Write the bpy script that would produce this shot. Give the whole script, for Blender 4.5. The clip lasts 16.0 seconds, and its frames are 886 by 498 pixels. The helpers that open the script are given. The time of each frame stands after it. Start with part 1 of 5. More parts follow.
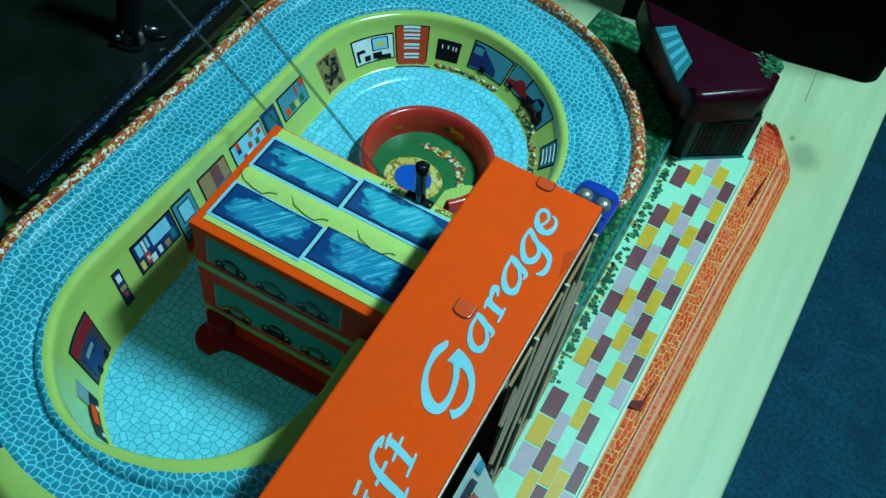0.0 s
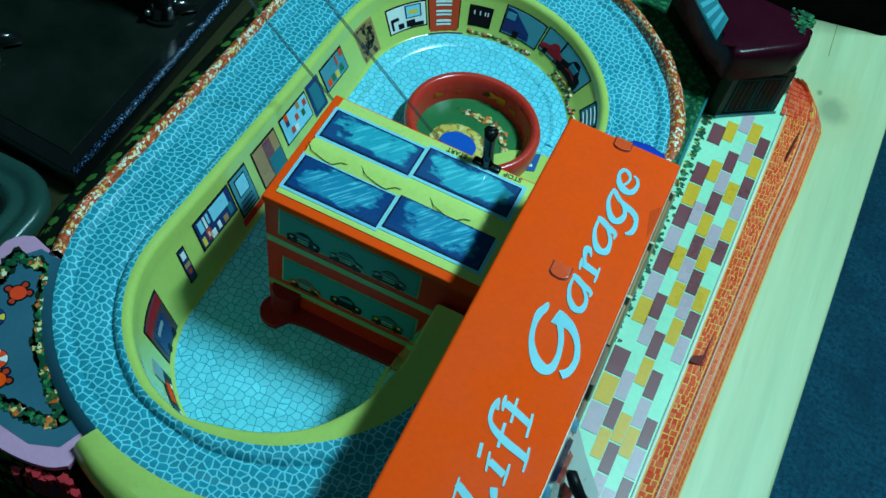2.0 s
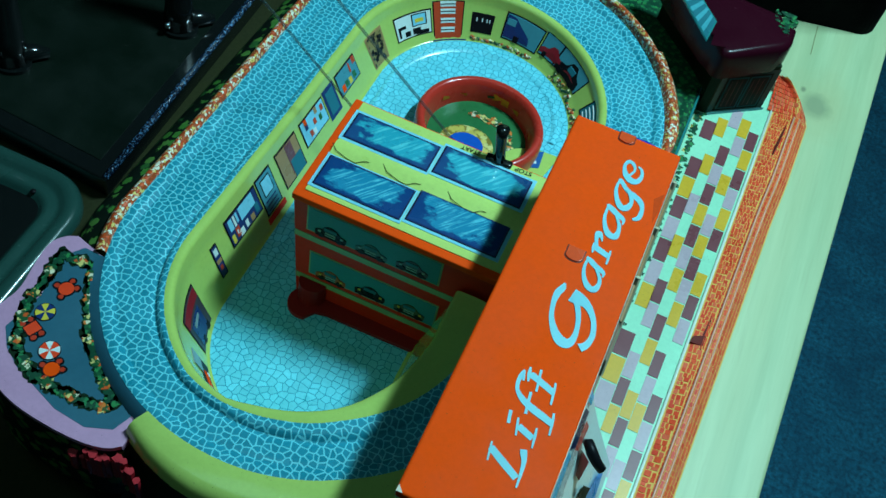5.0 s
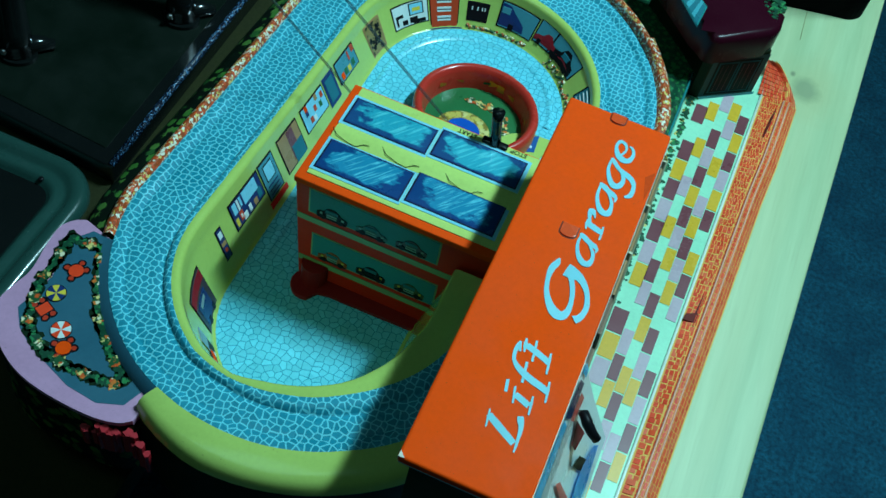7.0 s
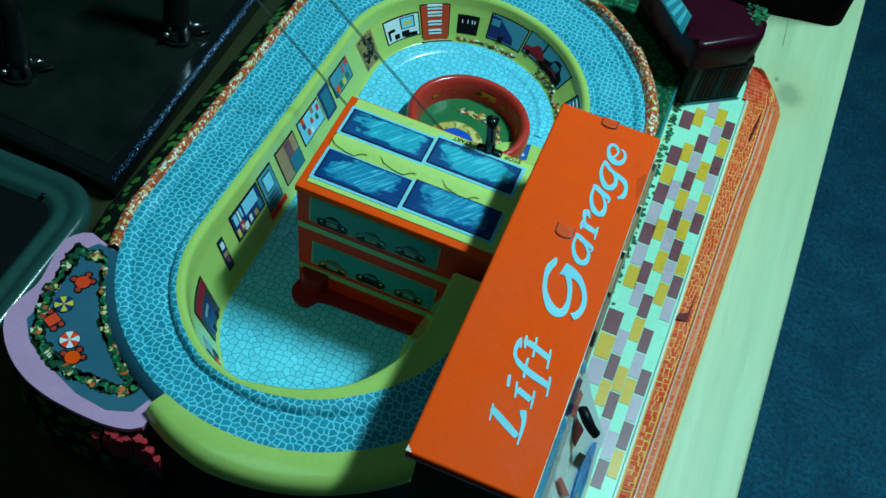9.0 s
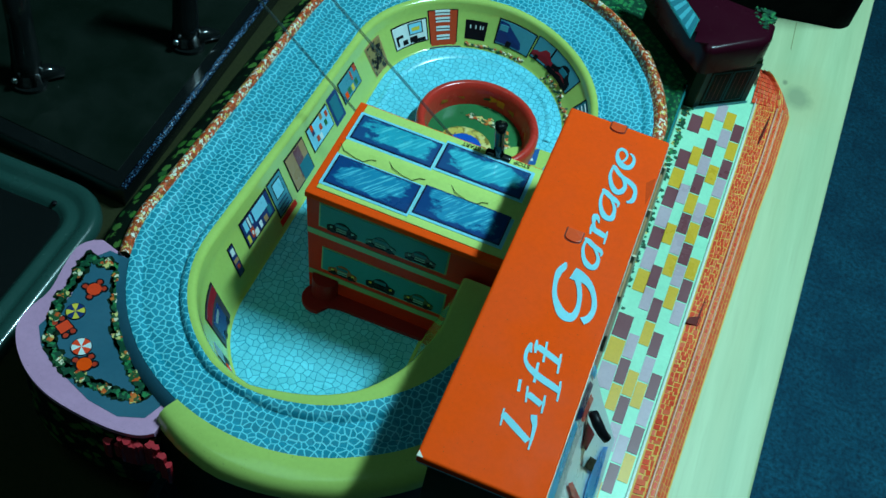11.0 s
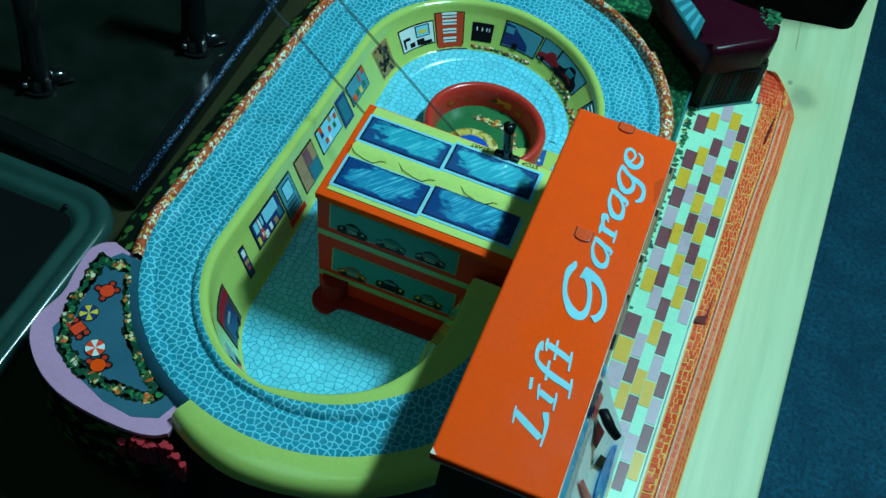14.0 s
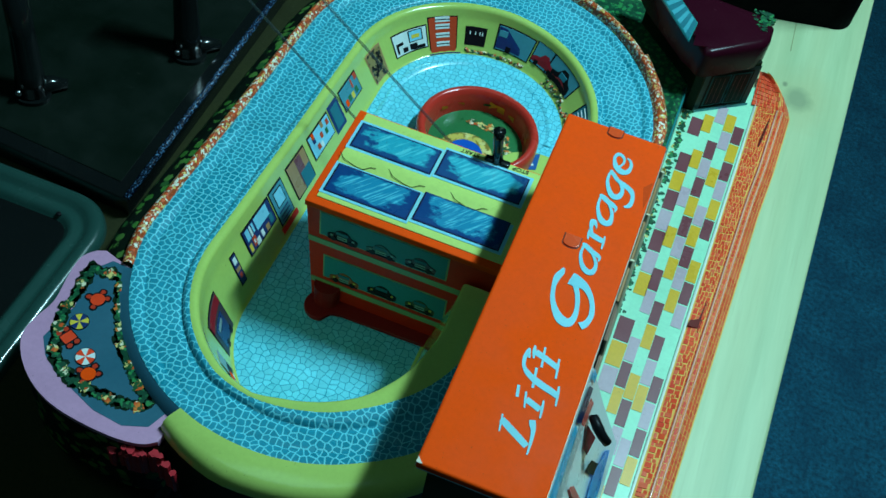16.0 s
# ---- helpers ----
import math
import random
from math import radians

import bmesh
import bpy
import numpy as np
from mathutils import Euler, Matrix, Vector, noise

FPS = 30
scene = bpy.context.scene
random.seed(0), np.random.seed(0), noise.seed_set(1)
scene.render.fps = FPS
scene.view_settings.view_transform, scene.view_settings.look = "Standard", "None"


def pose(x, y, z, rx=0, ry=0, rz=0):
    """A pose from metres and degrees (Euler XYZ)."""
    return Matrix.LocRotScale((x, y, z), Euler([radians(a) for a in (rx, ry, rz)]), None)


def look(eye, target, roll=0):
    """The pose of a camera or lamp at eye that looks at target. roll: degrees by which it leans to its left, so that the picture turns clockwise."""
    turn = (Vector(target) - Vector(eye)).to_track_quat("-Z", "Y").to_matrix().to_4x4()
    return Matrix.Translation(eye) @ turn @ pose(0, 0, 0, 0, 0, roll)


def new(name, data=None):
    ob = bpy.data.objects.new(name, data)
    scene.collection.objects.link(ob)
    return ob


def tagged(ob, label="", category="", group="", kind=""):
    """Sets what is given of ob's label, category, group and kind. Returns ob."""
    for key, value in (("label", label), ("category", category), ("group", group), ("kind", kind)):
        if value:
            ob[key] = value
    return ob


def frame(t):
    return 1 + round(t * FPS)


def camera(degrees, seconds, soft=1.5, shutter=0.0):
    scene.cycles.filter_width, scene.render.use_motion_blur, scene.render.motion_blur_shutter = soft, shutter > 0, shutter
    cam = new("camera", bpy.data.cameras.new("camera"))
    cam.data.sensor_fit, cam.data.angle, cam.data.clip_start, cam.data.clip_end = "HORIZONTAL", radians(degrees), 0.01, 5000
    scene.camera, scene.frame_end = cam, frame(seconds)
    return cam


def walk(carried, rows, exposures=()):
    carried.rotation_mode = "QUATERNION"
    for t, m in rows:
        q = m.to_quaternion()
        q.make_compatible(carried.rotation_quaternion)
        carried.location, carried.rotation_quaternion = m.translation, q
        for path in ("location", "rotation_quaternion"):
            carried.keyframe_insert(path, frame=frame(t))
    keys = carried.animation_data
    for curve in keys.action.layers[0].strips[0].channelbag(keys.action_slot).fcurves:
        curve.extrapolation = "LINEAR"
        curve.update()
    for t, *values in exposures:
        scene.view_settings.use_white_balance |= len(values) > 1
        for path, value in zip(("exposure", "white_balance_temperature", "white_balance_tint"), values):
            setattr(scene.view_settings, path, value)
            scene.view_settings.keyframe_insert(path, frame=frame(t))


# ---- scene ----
cam = camera(44.88, 16.0, soft=1.5)
PATH = [
    (0, (0.0890, -0.3350, 0.5448), (-0.0012, -0.0484, 0.1451), 12.86),
    (0.5, (0.0734, -0.3461, 0.5483), (-0.0068, -0.0624, 0.1445), 13.66),
    (1, (0.0444, -0.3533, 0.5359), (-0.0219, -0.0697, 0.1294), 14.92),
    (1.5, (0.0355, -0.3566, 0.5327), (-0.0261, -0.0710, 0.1269), 15.34),
    (2, (0.0355, -0.3650, 0.5369), (-0.0290, -0.0785, 0.1322), 14.47),
    (2.5, (0.0296, -0.3700, 0.5375), (-0.0314, -0.0831, 0.1325), 14.79),
    (3, (0.0257, -0.3785, 0.5391), (-0.0359, -0.0894, 0.1359), 14.60),
    (5.5, (0.0283, -0.4099, 0.5660), (-0.0298, -0.1172, 0.1649), 14.15),
    (6, (0.0329, -0.4157, 0.5687), (-0.0253, -0.1233, 0.1673), 13.96),
    (6.5, (0.0318, -0.4151, 0.5694), (-0.0264, -0.1245, 0.1668), 13.83),
    (7, (0.0327, -0.4193, 0.5702), (-0.0248, -0.1280, 0.1679), 13.86),
    (7.5, (0.0350, -0.4249, 0.5716), (-0.0218, -0.1313, 0.1709), 13.72),
    (8, (0.0313, -0.4277, 0.5729), (-0.0267, -0.1317, 0.1742), 13.43),
    (8.5, (0.0323, -0.4356, 0.5754), (-0.0233, -0.1365, 0.1786), 13.30),
    (11, (0.0317, -0.4367, 0.5772), (-0.0286, -0.1368, 0.1818), 12.15),
    (11.5, (0.0295, -0.4389, 0.5778), (-0.0311, -0.1384, 0.1828), 12.25),
    (12, (0.0291, -0.4405, 0.5780), (-0.0313, -0.1400, 0.1830), 12.25),
    (12.5, (0.0291, -0.4392, 0.5783), (-0.0317, -0.1393, 0.1829), 12.02),
    (13, (0.0278, -0.4394, 0.5775), (-0.0333, -0.1389, 0.1826), 11.95),
    (13.5, (0.0262, -0.4403, 0.5775), (-0.0338, -0.1392, 0.1829), 12.03),
    (14, (0.0291, -0.4422, 0.5791), (-0.0329, -0.1415, 0.1845), 11.62),
    (14.5, (0.0347, -0.4411, 0.5808), (-0.0285, -0.1388, 0.1876), 11.17),
    (15, (0.0389, -0.4397, 0.5815), (-0.0250, -0.1380, 0.1879), 11.12),
    (15.5, (0.0370, -0.4374, 0.5809), (-0.0257, -0.1370, 0.1862), 11.16),
    (16, (0.0366, -0.4357, 0.5822), (-0.0283, -0.1364, 0.1871), 10.77),
]
walk(cam, [(t, look(eye, target, roll)) for t, eye, target, roll in PATH])

# ---------------------------------------------------------------- light
world = bpy.data.worlds.new("room_air")
world.use_nodes = True
world.node_tree.nodes["Background"].inputs[0].default_value = (0.03, 0.10, 0.11, 1)
world.node_tree.nodes["Background"].inputs[1].default_value = 0.22
scene.world = world
LAMP_AT, LAMP_TO = Vector((0.45, 0.42, 1.35)), Vector((0.0, 0.02, 0.05))
lamp_data = bpy.data.lights.new("desk_lamp_light", "AREA")
lamp_data.shape, lamp_data.size, lamp_data.size_y = "RECTANGLE", 0.07, 0.30
lamp_data.energy, lamp_data.color = 18.0, (0.475, 0.92, 1.04)
lamp_data.spread = radians(150)
lamp_light = new("desk_lamp_light", lamp_data)
lamp_light.matrix_world = look(LAMP_AT, LAMP_TO, 40)
# added fill with no fixture, lifts the shadows from the near left
fill_data = bpy.data.lights.new("ceiling_light", "AREA")
fill_data.size, fill_data.energy, fill_data.color = 0.9, 3.0, (0.37, 0.92, 0.95)
fill_lamp = new("ceiling_light", fill_data)
fill_lamp.matrix_world = look((-0.30, -0.40, 1.72), (0.0, 0.0, 0.0))
scene.view_settings.exposure = 0.0

# ---------------------------------------------------------------- materials


def nodes_of(name):
    m = bpy.data.materials.new(name)
    m.use_nodes = True
    nt = m.node_tree
    return m, nt, nt.nodes["Principled BSDF"]


def where(nt, scale=1.0, stretch=(1, 1, 1)):
    geo = nt.nodes.new("ShaderNodeNewGeometry")
    mp = nt.nodes.new("ShaderNodeMapping")
    mp.inputs["Scale"].default_value = [scale * s for s in stretch]
    nt.links.new(geo.outputs["Position"], mp.inputs["Vector"])
    return mp.outputs["Vector"]


def noise_of(nt, vec, scale, detail=4.0, rough=0.6):
    n = nt.nodes.new("ShaderNodeTexNoise")
    n.inputs["Scale"].default_value, n.inputs["Detail"].default_value = scale, detail
    n.inputs["Roughness"].default_value = rough
    nt.links.new(vec, n.inputs["Vector"])
    return n


def ramp(nt, fac, stops, hard=False):
    r = nt.nodes.new("ShaderNodeValToRGB")
    r.color_ramp.interpolation = "CONSTANT" if hard else "LINEAR"
    els = r.color_ramp.elements
    while len(els) < len(stops):
        els.new(0.5)
    for e, (p, c) in zip(els, stops):
        e.position, e.color = p, (*c, 1)
    nt.links.new(fac, r.inputs["Fac"])
    return r.outputs["Color"]


def mix(nt, fac, a, b, how="MIX"):
    m = nt.nodes.new("ShaderNodeMix")
    m.data_type, m.blend_type = "RGBA", how
    for sock, v in ((m.inputs[0], fac), (m.inputs[6], a), (m.inputs[7], b)):
        if isinstance(v, bpy.types.NodeSocket):
            nt.links.new(v, sock)
        elif isinstance(v, tuple):
            sock.default_value = (*v, 1)
        else:
            sock.default_value = v
    return m.outputs[2]


def bump(nt, p, height, strength, dist=0.0003):
    b = nt.nodes.new("ShaderNodeBump")
    b.inputs["Strength"].default_value, b.inputs["Distance"].default_value = strength, dist
    nt.links.new(height, b.inputs["Height"])
    nt.links.new(b.outputs["Normal"], p.inputs["Normal"])


def wear(nt, p, col, amount=0.16, rough=0.3):
    """Soft fading and fine grime over a printed or painted colour, and smudged gloss."""
    vec = where(nt)
    big, fine = noise_of(nt, vec, 28), noise_of(nt, vec, 420, 5)
    shade = mix(nt, 0.5, ramp(nt, big.outputs["Fac"], [(0.3, (1 - amount,) * 3), (0.7, (1 + amount * 0.3,) * 3)]), ramp(nt, fine.outputs["Fac"], [(0.3, (1 - amount,) * 3), (0.65, (1, 1, 1))]))
    out = mix(nt, 1.0, col, shade, "MULTIPLY")
    specks = noise_of(nt, vec, 900, 2)
    out = mix(nt, ramp(nt, specks.outputs["Fac"], [(0.70, (0, 0, 0)), (0.76, (0.5, 0.5, 0.5))]), out, (0.08, 0.06, 0.05))
    nt.links.new(out, p.inputs["Base Color"])
    r = ramp(nt, big.outputs["Fac"], [(0.3, (rough * 0.75,) * 3), (0.75, (rough * 1.5,) * 3)])
    nt.links.new(r, p.inputs["Roughness"])
    bump(nt, p, big.outputs["Fac"], 0.25, 0.0006)
    return out


def plain(name, col, rough=0.32, metallic=0.0, amount=0.16, coat=0.15, spec=0.35):
    m, nt, p = nodes_of(name)
    p.inputs["Specular IOR Level"].default_value = spec
    wear(nt, p, (*col,), amount, rough)
    p.inputs["Metallic"].default_value = metallic
    p.inputs["Coat Weight"].default_value, p.inputs["Coat Roughness"].default_value = coat, 0.12
    return m


def crazy_paving(name, cell, line, size, width):
    m, nt, p = nodes_of(name)
    vec = where(nt, 1.0, (1, 1, 0.0))
    nz = noise_of(nt, vec, 260, 2)
    off = nt.nodes.new("ShaderNodeMixRGB")
    off.blend_type, off.inputs[0].default_value = "LINEAR_LIGHT", 0.0005
    nt.links.new(vec, off.inputs[1])
    nt.links.new(nz.outputs["Color"], off.inputs[2])
    edge, cells = nt.nodes.new("ShaderNodeTexVoronoi"), nt.nodes.new("ShaderNodeTexVoronoi")
    edge.feature = "DISTANCE_TO_EDGE"
    for v in (edge, cells):
        v.voronoi_dimensions = "2D"
        v.inputs["Scale"].default_value = 1 / size
        v.inputs["Randomness"].default_value = 0.72
        nt.links.new(off.outputs[0], v.inputs["Vector"])
    sep = nt.nodes.new("ShaderNodeSeparateColor")
    nt.links.new(cells.outputs["Color"], sep.inputs[0])
    stone = ramp(nt, sep.outputs[0], [(0.0, tuple(c * 0.90 for c in cell)), (1.0, tuple(c * 1.08 for c in cell))])
    fac = ramp(nt, edge.outputs["Distance"], [(width, (1, 1, 1)), (width * 1.9, (0, 0, 0))])
    wear(nt, p, mix(nt, fac, stone, line), 0.2, 0.3)
    p.inputs["Coat Weight"].default_value, p.inputs["Coat Roughness"].default_value = 0.35, 0.15
    return m


def dabs(name, ground, colours, size, cover, rough=0.35):
    """Printed dabs of several colours on a ground, as the flower beds and hedges have them."""
    m, nt, p = nodes_of(name)
    vec = where(nt)
    nz = noise_of(nt, vec, 500, 2)
    off = nt.nodes.new("ShaderNodeMixRGB")
    off.blend_type, off.inputs[0].default_value = "LINEAR_LIGHT", 0.002
    nt.links.new(vec, off.inputs[1])
    nt.links.new(nz.outputs["Color"], off.inputs[2])
    v = nt.nodes.new("ShaderNodeTexVoronoi")
    v.inputs["Scale"].default_value = 1 / size
    nt.links.new(off.outputs[0], v.inputs["Vector"])
    sep = nt.nodes.new("ShaderNodeSeparateColor")
    nt.links.new(v.outputs["Color"], sep.inputs[0])
    n = len(colours)
    col = ramp(nt, sep.outputs[0], [(i / n, c) for i, c in enumerate(colours)], True)
    fac = ramp(nt, v.outputs["Distance"], [(cover, (1, 1, 1)), (cover + 0.06, (0, 0, 0))])
    wear(nt, p, mix(nt, fac, ground, col), 0.25, rough)
    p.inputs["Coat Weight"].default_value, p.inputs["Coat Roughness"].default_value = 0.3 if rough < 0.5 else 0.0, 0.15
    p.inputs["Specular IOR Level"].default_value = 0.4 if rough < 0.5 else 0.1
    return m


def streaked_glass(name, deep, light, white):
    """Printed window panes with brushed reflections."""
    m, nt, p = nodes_of(name)
    n1 = noise_of(nt, where(nt, 1.0, (1, 1.6, 1)), 70, 5, 0.65)
    coord, sep = nt.nodes.new("ShaderNodeTexCoord"), nt.nodes.new("ShaderNodeSeparateXYZ")
    nt.links.new(coord.outputs["Generated"], sep.inputs[0])

    def calc(how, x, y):
        m2 = nt.nodes.new("ShaderNodeMath")
        m2.operation = how
        for sock, v in zip(m2.inputs, (x, y)):
            if isinstance(v, (int, float)):
                sock.default_value = v
            else:
                nt.links.new(v, sock)
        return m2.outputs[0]
    bow_x = calc("MULTIPLY", sep.outputs[0], calc("SUBTRACT", 1.0, sep.outputs[0]))
    bow_y = calc("MULTIPLY", sep.outputs[1], calc("SUBTRACT", 1.12, sep.outputs[1]))
    heart = calc("ADD", calc("MULTIPLY", calc("POWER", calc("MULTIPLY", bow_x, bow_y), 0.5), 1.9), calc("MULTIPLY", calc("SUBTRACT", n1.outputs["Fac"], 0.5), 1.1))
    mp = nt.nodes.new("ShaderNodeMapping")
    mp.vector_type = "TEXTURE"
    mp.inputs["Rotation"].default_value = (0, 0, radians(52))
    mp.inputs["Scale"].default_value = (0.020, 0.0017, 1)
    geo = nt.nodes.new("ShaderNodeNewGeometry")
    nt.links.new(geo.outputs["Position"], mp.inputs["Vector"])
    n2 = noise_of(nt, mp.outputs["Vector"], 1.0, 2)
    a = ramp(nt, heart, [(0.24, deep), (0.36, light)])
    b = ramp(nt, n2.outputs["Fac"], [(0.50, (0, 0, 0)), (0.62, (0.75, 0.75, 0.75))])
    inner = ramp(nt, heart, [(0.28, (0, 0, 0)), (0.46, (1, 1, 1))])
    fac = mix(nt, 1.0, b, inner, "MULTIPLY")
    wear(nt, p, mix(nt, fac, a, white), 0.15, 0.25)
    p.inputs["Coat Weight"].default_value = 0.4
    return m


def wood(name):
    m, nt, p = nodes_of(name)
    vec = where(nt, 1.0, (1, 0.06, 1))
    n1, n2 = noise_of(nt, vec, 60, 4), noise_of(nt, vec, 420, 4)
    rings = nt.nodes.new("ShaderNodeTexWave")
    rings.inputs["Scale"].default_value, rings.inputs["Distortion"].default_value = 7.0, 9.0
    rings.inputs["Detail"].default_value, rings.inputs["Detail Scale"].default_value = 3.0, 1.2
    nt.links.new(where(nt, 1.0, (1, 0.10, 1)), rings.inputs["Vector"])
    base = ramp(nt, n1.outputs["Fac"], [(0.3, (0.35, 0.45, 0.24)), (0.7, (0.49, 0.59, 0.34))])
    base = mix(nt, ramp(nt, rings.outputs["Color"], [(0.0, (0, 0, 0)), (1.0, (0.30, 0.30, 0.30))]), base, (0.44, 0.47, 0.24))
    base = mix(nt, ramp(nt, n2.outputs["Fac"], [(0.55, (0, 0, 0)), (0.75, (0.35, 0.35, 0.35))]), base, (0.36, 0.40, 0.22))
    # a knot with its stain
    geo = nt.nodes.new("ShaderNodeNewGeometry")
    for centre, size, lo, hi, tone, much in (((0.150, 0.264, 0.01), (0.028, 0.040, 0.05), 0.3, 1.2, (0.42, 0.42, 0.20), 0.5), ((0.147, 0.262, 0.01), (0.010, 0.0125, 0.05), 0.55, 1.35, (0.20, 0.25, 0.14), 0.7), ((0.1345, 0.2755, 0.01), (0.0022, 0.003, 0.05), 0.4, 1.3, (0.12, 0.14, 0.08), 0.7)):
        mp = nt.nodes.new("ShaderNodeMapping")
        mp.vector_type = "TEXTURE"
        mp.inputs["Location"].default_value, mp.inputs["Scale"].default_value = centre, size
        nt.links.new(geo.outputs["Position"], mp.inputs["Vector"])
        wob = nt.nodes.new("ShaderNodeMixRGB")
        wob.blend_type, wob.inputs[0].default_value = "LINEAR_LIGHT", 0.35
        nt.links.new(mp.outputs["Vector"], wob.inputs[1])
        nt.links.new(noise_of(nt, where(nt), 90, 3).outputs["Color"], wob.inputs[2])
        dist = nt.nodes.new("ShaderNodeVectorMath")
        dist.operation = "LENGTH"
        nt.links.new(wob.outputs[0], dist.inputs[0])
        half = nt.nodes.new("ShaderNodeMath")
        half.operation, half.inputs[1].default_value = "MULTIPLY", 0.5
        nt.links.new(dist.outputs["Value"], half.inputs[0])
        base = mix(nt, ramp(nt, half.outputs[0], [(lo / 2, (much,) * 3), (hi / 2, (0, 0, 0))]), base, tone)
    nt.links.new(base, p.inputs["Base Color"])
    p.inputs["Roughness"].default_value = 0.5
    bump(nt, p, n2.outputs["Fac"], 0.2, 0.0004)
    return m


def carpet_mat(name):
    m, nt, p = nodes_of(name)
    vec = where(nt)
    n1, n2 = noise_of(nt, vec, 14, 5), noise_of(nt, vec, 150, 6, 0.75)
    c = ramp(nt, n1.outputs["Fac"], [(0.32, (0.006, 0.120, 0.215)), (0.68, (0.014, 0.220, 0.350))])
    c = mix(nt, ramp(nt, n2.outputs["Fac"], [(0.40, (0, 0, 0)), (0.62, (0.9, 0.9, 0.9))]), c, (0.006, 0.055, 0.100))
    nt.links.new(c, p.inputs["Base Color"])
    p.inputs["Roughness"].default_value = 0.95
    bump(nt, p, n2.outputs["Fac"], 0.8, 0.006)
    return m


def shuffled(name, colours, rough=0.35):
    """One of several printed colours for each piece."""
    m, nt, p = nodes_of(name)
    geo = nt.nodes.new("ShaderNodeNewGeometry")
    n = len(colours)
    col = ramp(nt, geo.outputs["Random Per Island"], [(i / n, c) for i, c in enumerate(colours)], True)
    wear(nt, p, col, 0.25, rough)
    p.inputs["Coat Weight"].default_value = 0.3
    return m


ORANGE = plain("orange_tin", (1.0, 0.074, 0.002), 0.6, amount=0.12, coat=0.0, spec=0.07)
DEEP_RED = plain("red_tin", (0.80, 0.028, 0.008), 0.42, coat=0.0, spec=0.15)
POOL_RED = plain("garden_wall_red", (0.60, 0.038, 0.024), 0.24)
LIME = plain("lime_tin", (0.46, 0.60, 0.14), 0.17, amount=0.12, coat=0.6)
ROOF_LIME = plain("roof_lime_tin", (0.54, 0.68, 0.17), 0.30, amount=0.14)
MINT = plain("mint_tin", (0.36, 0.74, 0.50), 0.30)
PLUM = plain("plum_print", (0.20, 0.055, 0.066), 0.30)
OCHRE = plain("ochre_print", (0.74, 0.41, 0.03), 0.30)
LILAC = plain("lilac_print", (0.52, 0.38, 0.43), 0.30)
PINK = plain("pink_print", (0.58, 0.285, 0.45), 0.40, coat=0.0)
SLATE = plain("slate_blue_print", (0.026, 0.115, 0.17), 0.40, coat=0.0)
PALE_BLUE = plain("pale_blue_print", (0.22, 0.62, 0.78), 0.30)
LETTER_BLUE = plain("lettering_blue", (0.22, 0.58, 0.66), 0.34, amount=0.08)
TEAL = plain("teal_print", (0.018, 0.16, 0.21), 0.40, coat=0.0, spec=0.2)
TEAL_EDGE = plain("teal_tin_edge", (0.02, 0.22, 0.22), 0.14, coat=1.0)
NAVY = plain("navy_print", (0.010, 0.035, 0.14), 0.30)
BLACK = plain("black_print", (0.006, 0.006, 0.008), 0.40, coat=0.0, spec=0.15)
GLOSS_BLACK = plain("gloss_black", (0.006, 0.008, 0.008), 0.16, coat=0.6)
WHITE = plain("white_print", (0.70, 0.78, 0.76), 0.32)
YELLOW = plain("yellow_print", (0.75, 0.55, 0.06), 0.32)
RED = plain("red_print", (0.60, 0.06, 0.02), 0.32)
TAN = plain("tan_print", (0.40, 0.22, 0.09), 0.34)
GREY = plain("grey_print", (0.22, 0.30, 0.32), 0.25)
GREEN = plain("lawn_green", (0.020, 0.16, 0.050), 0.32, amount=0.3)
DARK_GREEN = plain("dark_green_tin", (0.005, 0.020, 0.008), 0.5, coat=0.0, spec=0.12)
SLAB_TOP = plain("black_green_lacquer", (0.003, 0.008, 0.005), 0.42, coat=0.0, spec=0.2)
TRAY_GREEN = plain("grey_green_enamel", (0.018, 0.064, 0.054), 0.22, coat=0.6)
MAROON = plain("maroon_tin", (0.032, 0.003, 0.009), 0.22, coat=0.0, spec=0.14)
CHROME = plain("chrome", (0.80, 0.82, 0.82), 0.12, 1.0, 0.05, 0.0)
BLUE_PLASTIC = plain("blue_paint", (0.012, 0.05, 0.42), 0.22, coat=0.7)
RAW_EDGE = plain("bare_tin_edge", (0.62, 0.55, 0.45), 0.3, 0.4)
LATTICE = plain("lattice_print", (0.62, 0.60, 0.40), 0.32)
FLAT_BLACK = plain("flat_black_print", (0.006, 0.006, 0.008), 0.7, coat=0.0, spec=0.03)
WALL_PAINT = plain("wall_paint", (0.10, 0.12, 0.12), 0.8, coat=0.0)
ROAD = crazy_paving("road_crazy_paving", (0.014, 0.27, 0.37), (0.16, 0.66, 0.76), 0.0040, 0.062)
FLOOR_PAVE = crazy_paving("yard_crazy_paving", (0.16, 0.68, 0.82), (0.022, 0.33, 0.48), 0.0046, 0.036)
FLOWERS = dabs("flower_border_print", (0.42, 0.07, 0.015), [(0.80, 0.11, 0.02), (0.84, 0.62, 0.16), (0.72, 0.09, 0.02), (0.84, 0.80, 0.62), (0.86, 0.52, 0.22), (0.78, 0.10, 0.03), (0.88, 0.84, 0.70)], 0.0021, 0.50)
LEAVES = dabs("leaf_print", (0.004, 0.010, 0.006), [(0.06, 0.20, 0.035), (0.004, 0.012, 0.006), (0.09, 0.22, 0.045), (0.03, 0.12, 0.03)], 0.0075, 0.42, 0.6)
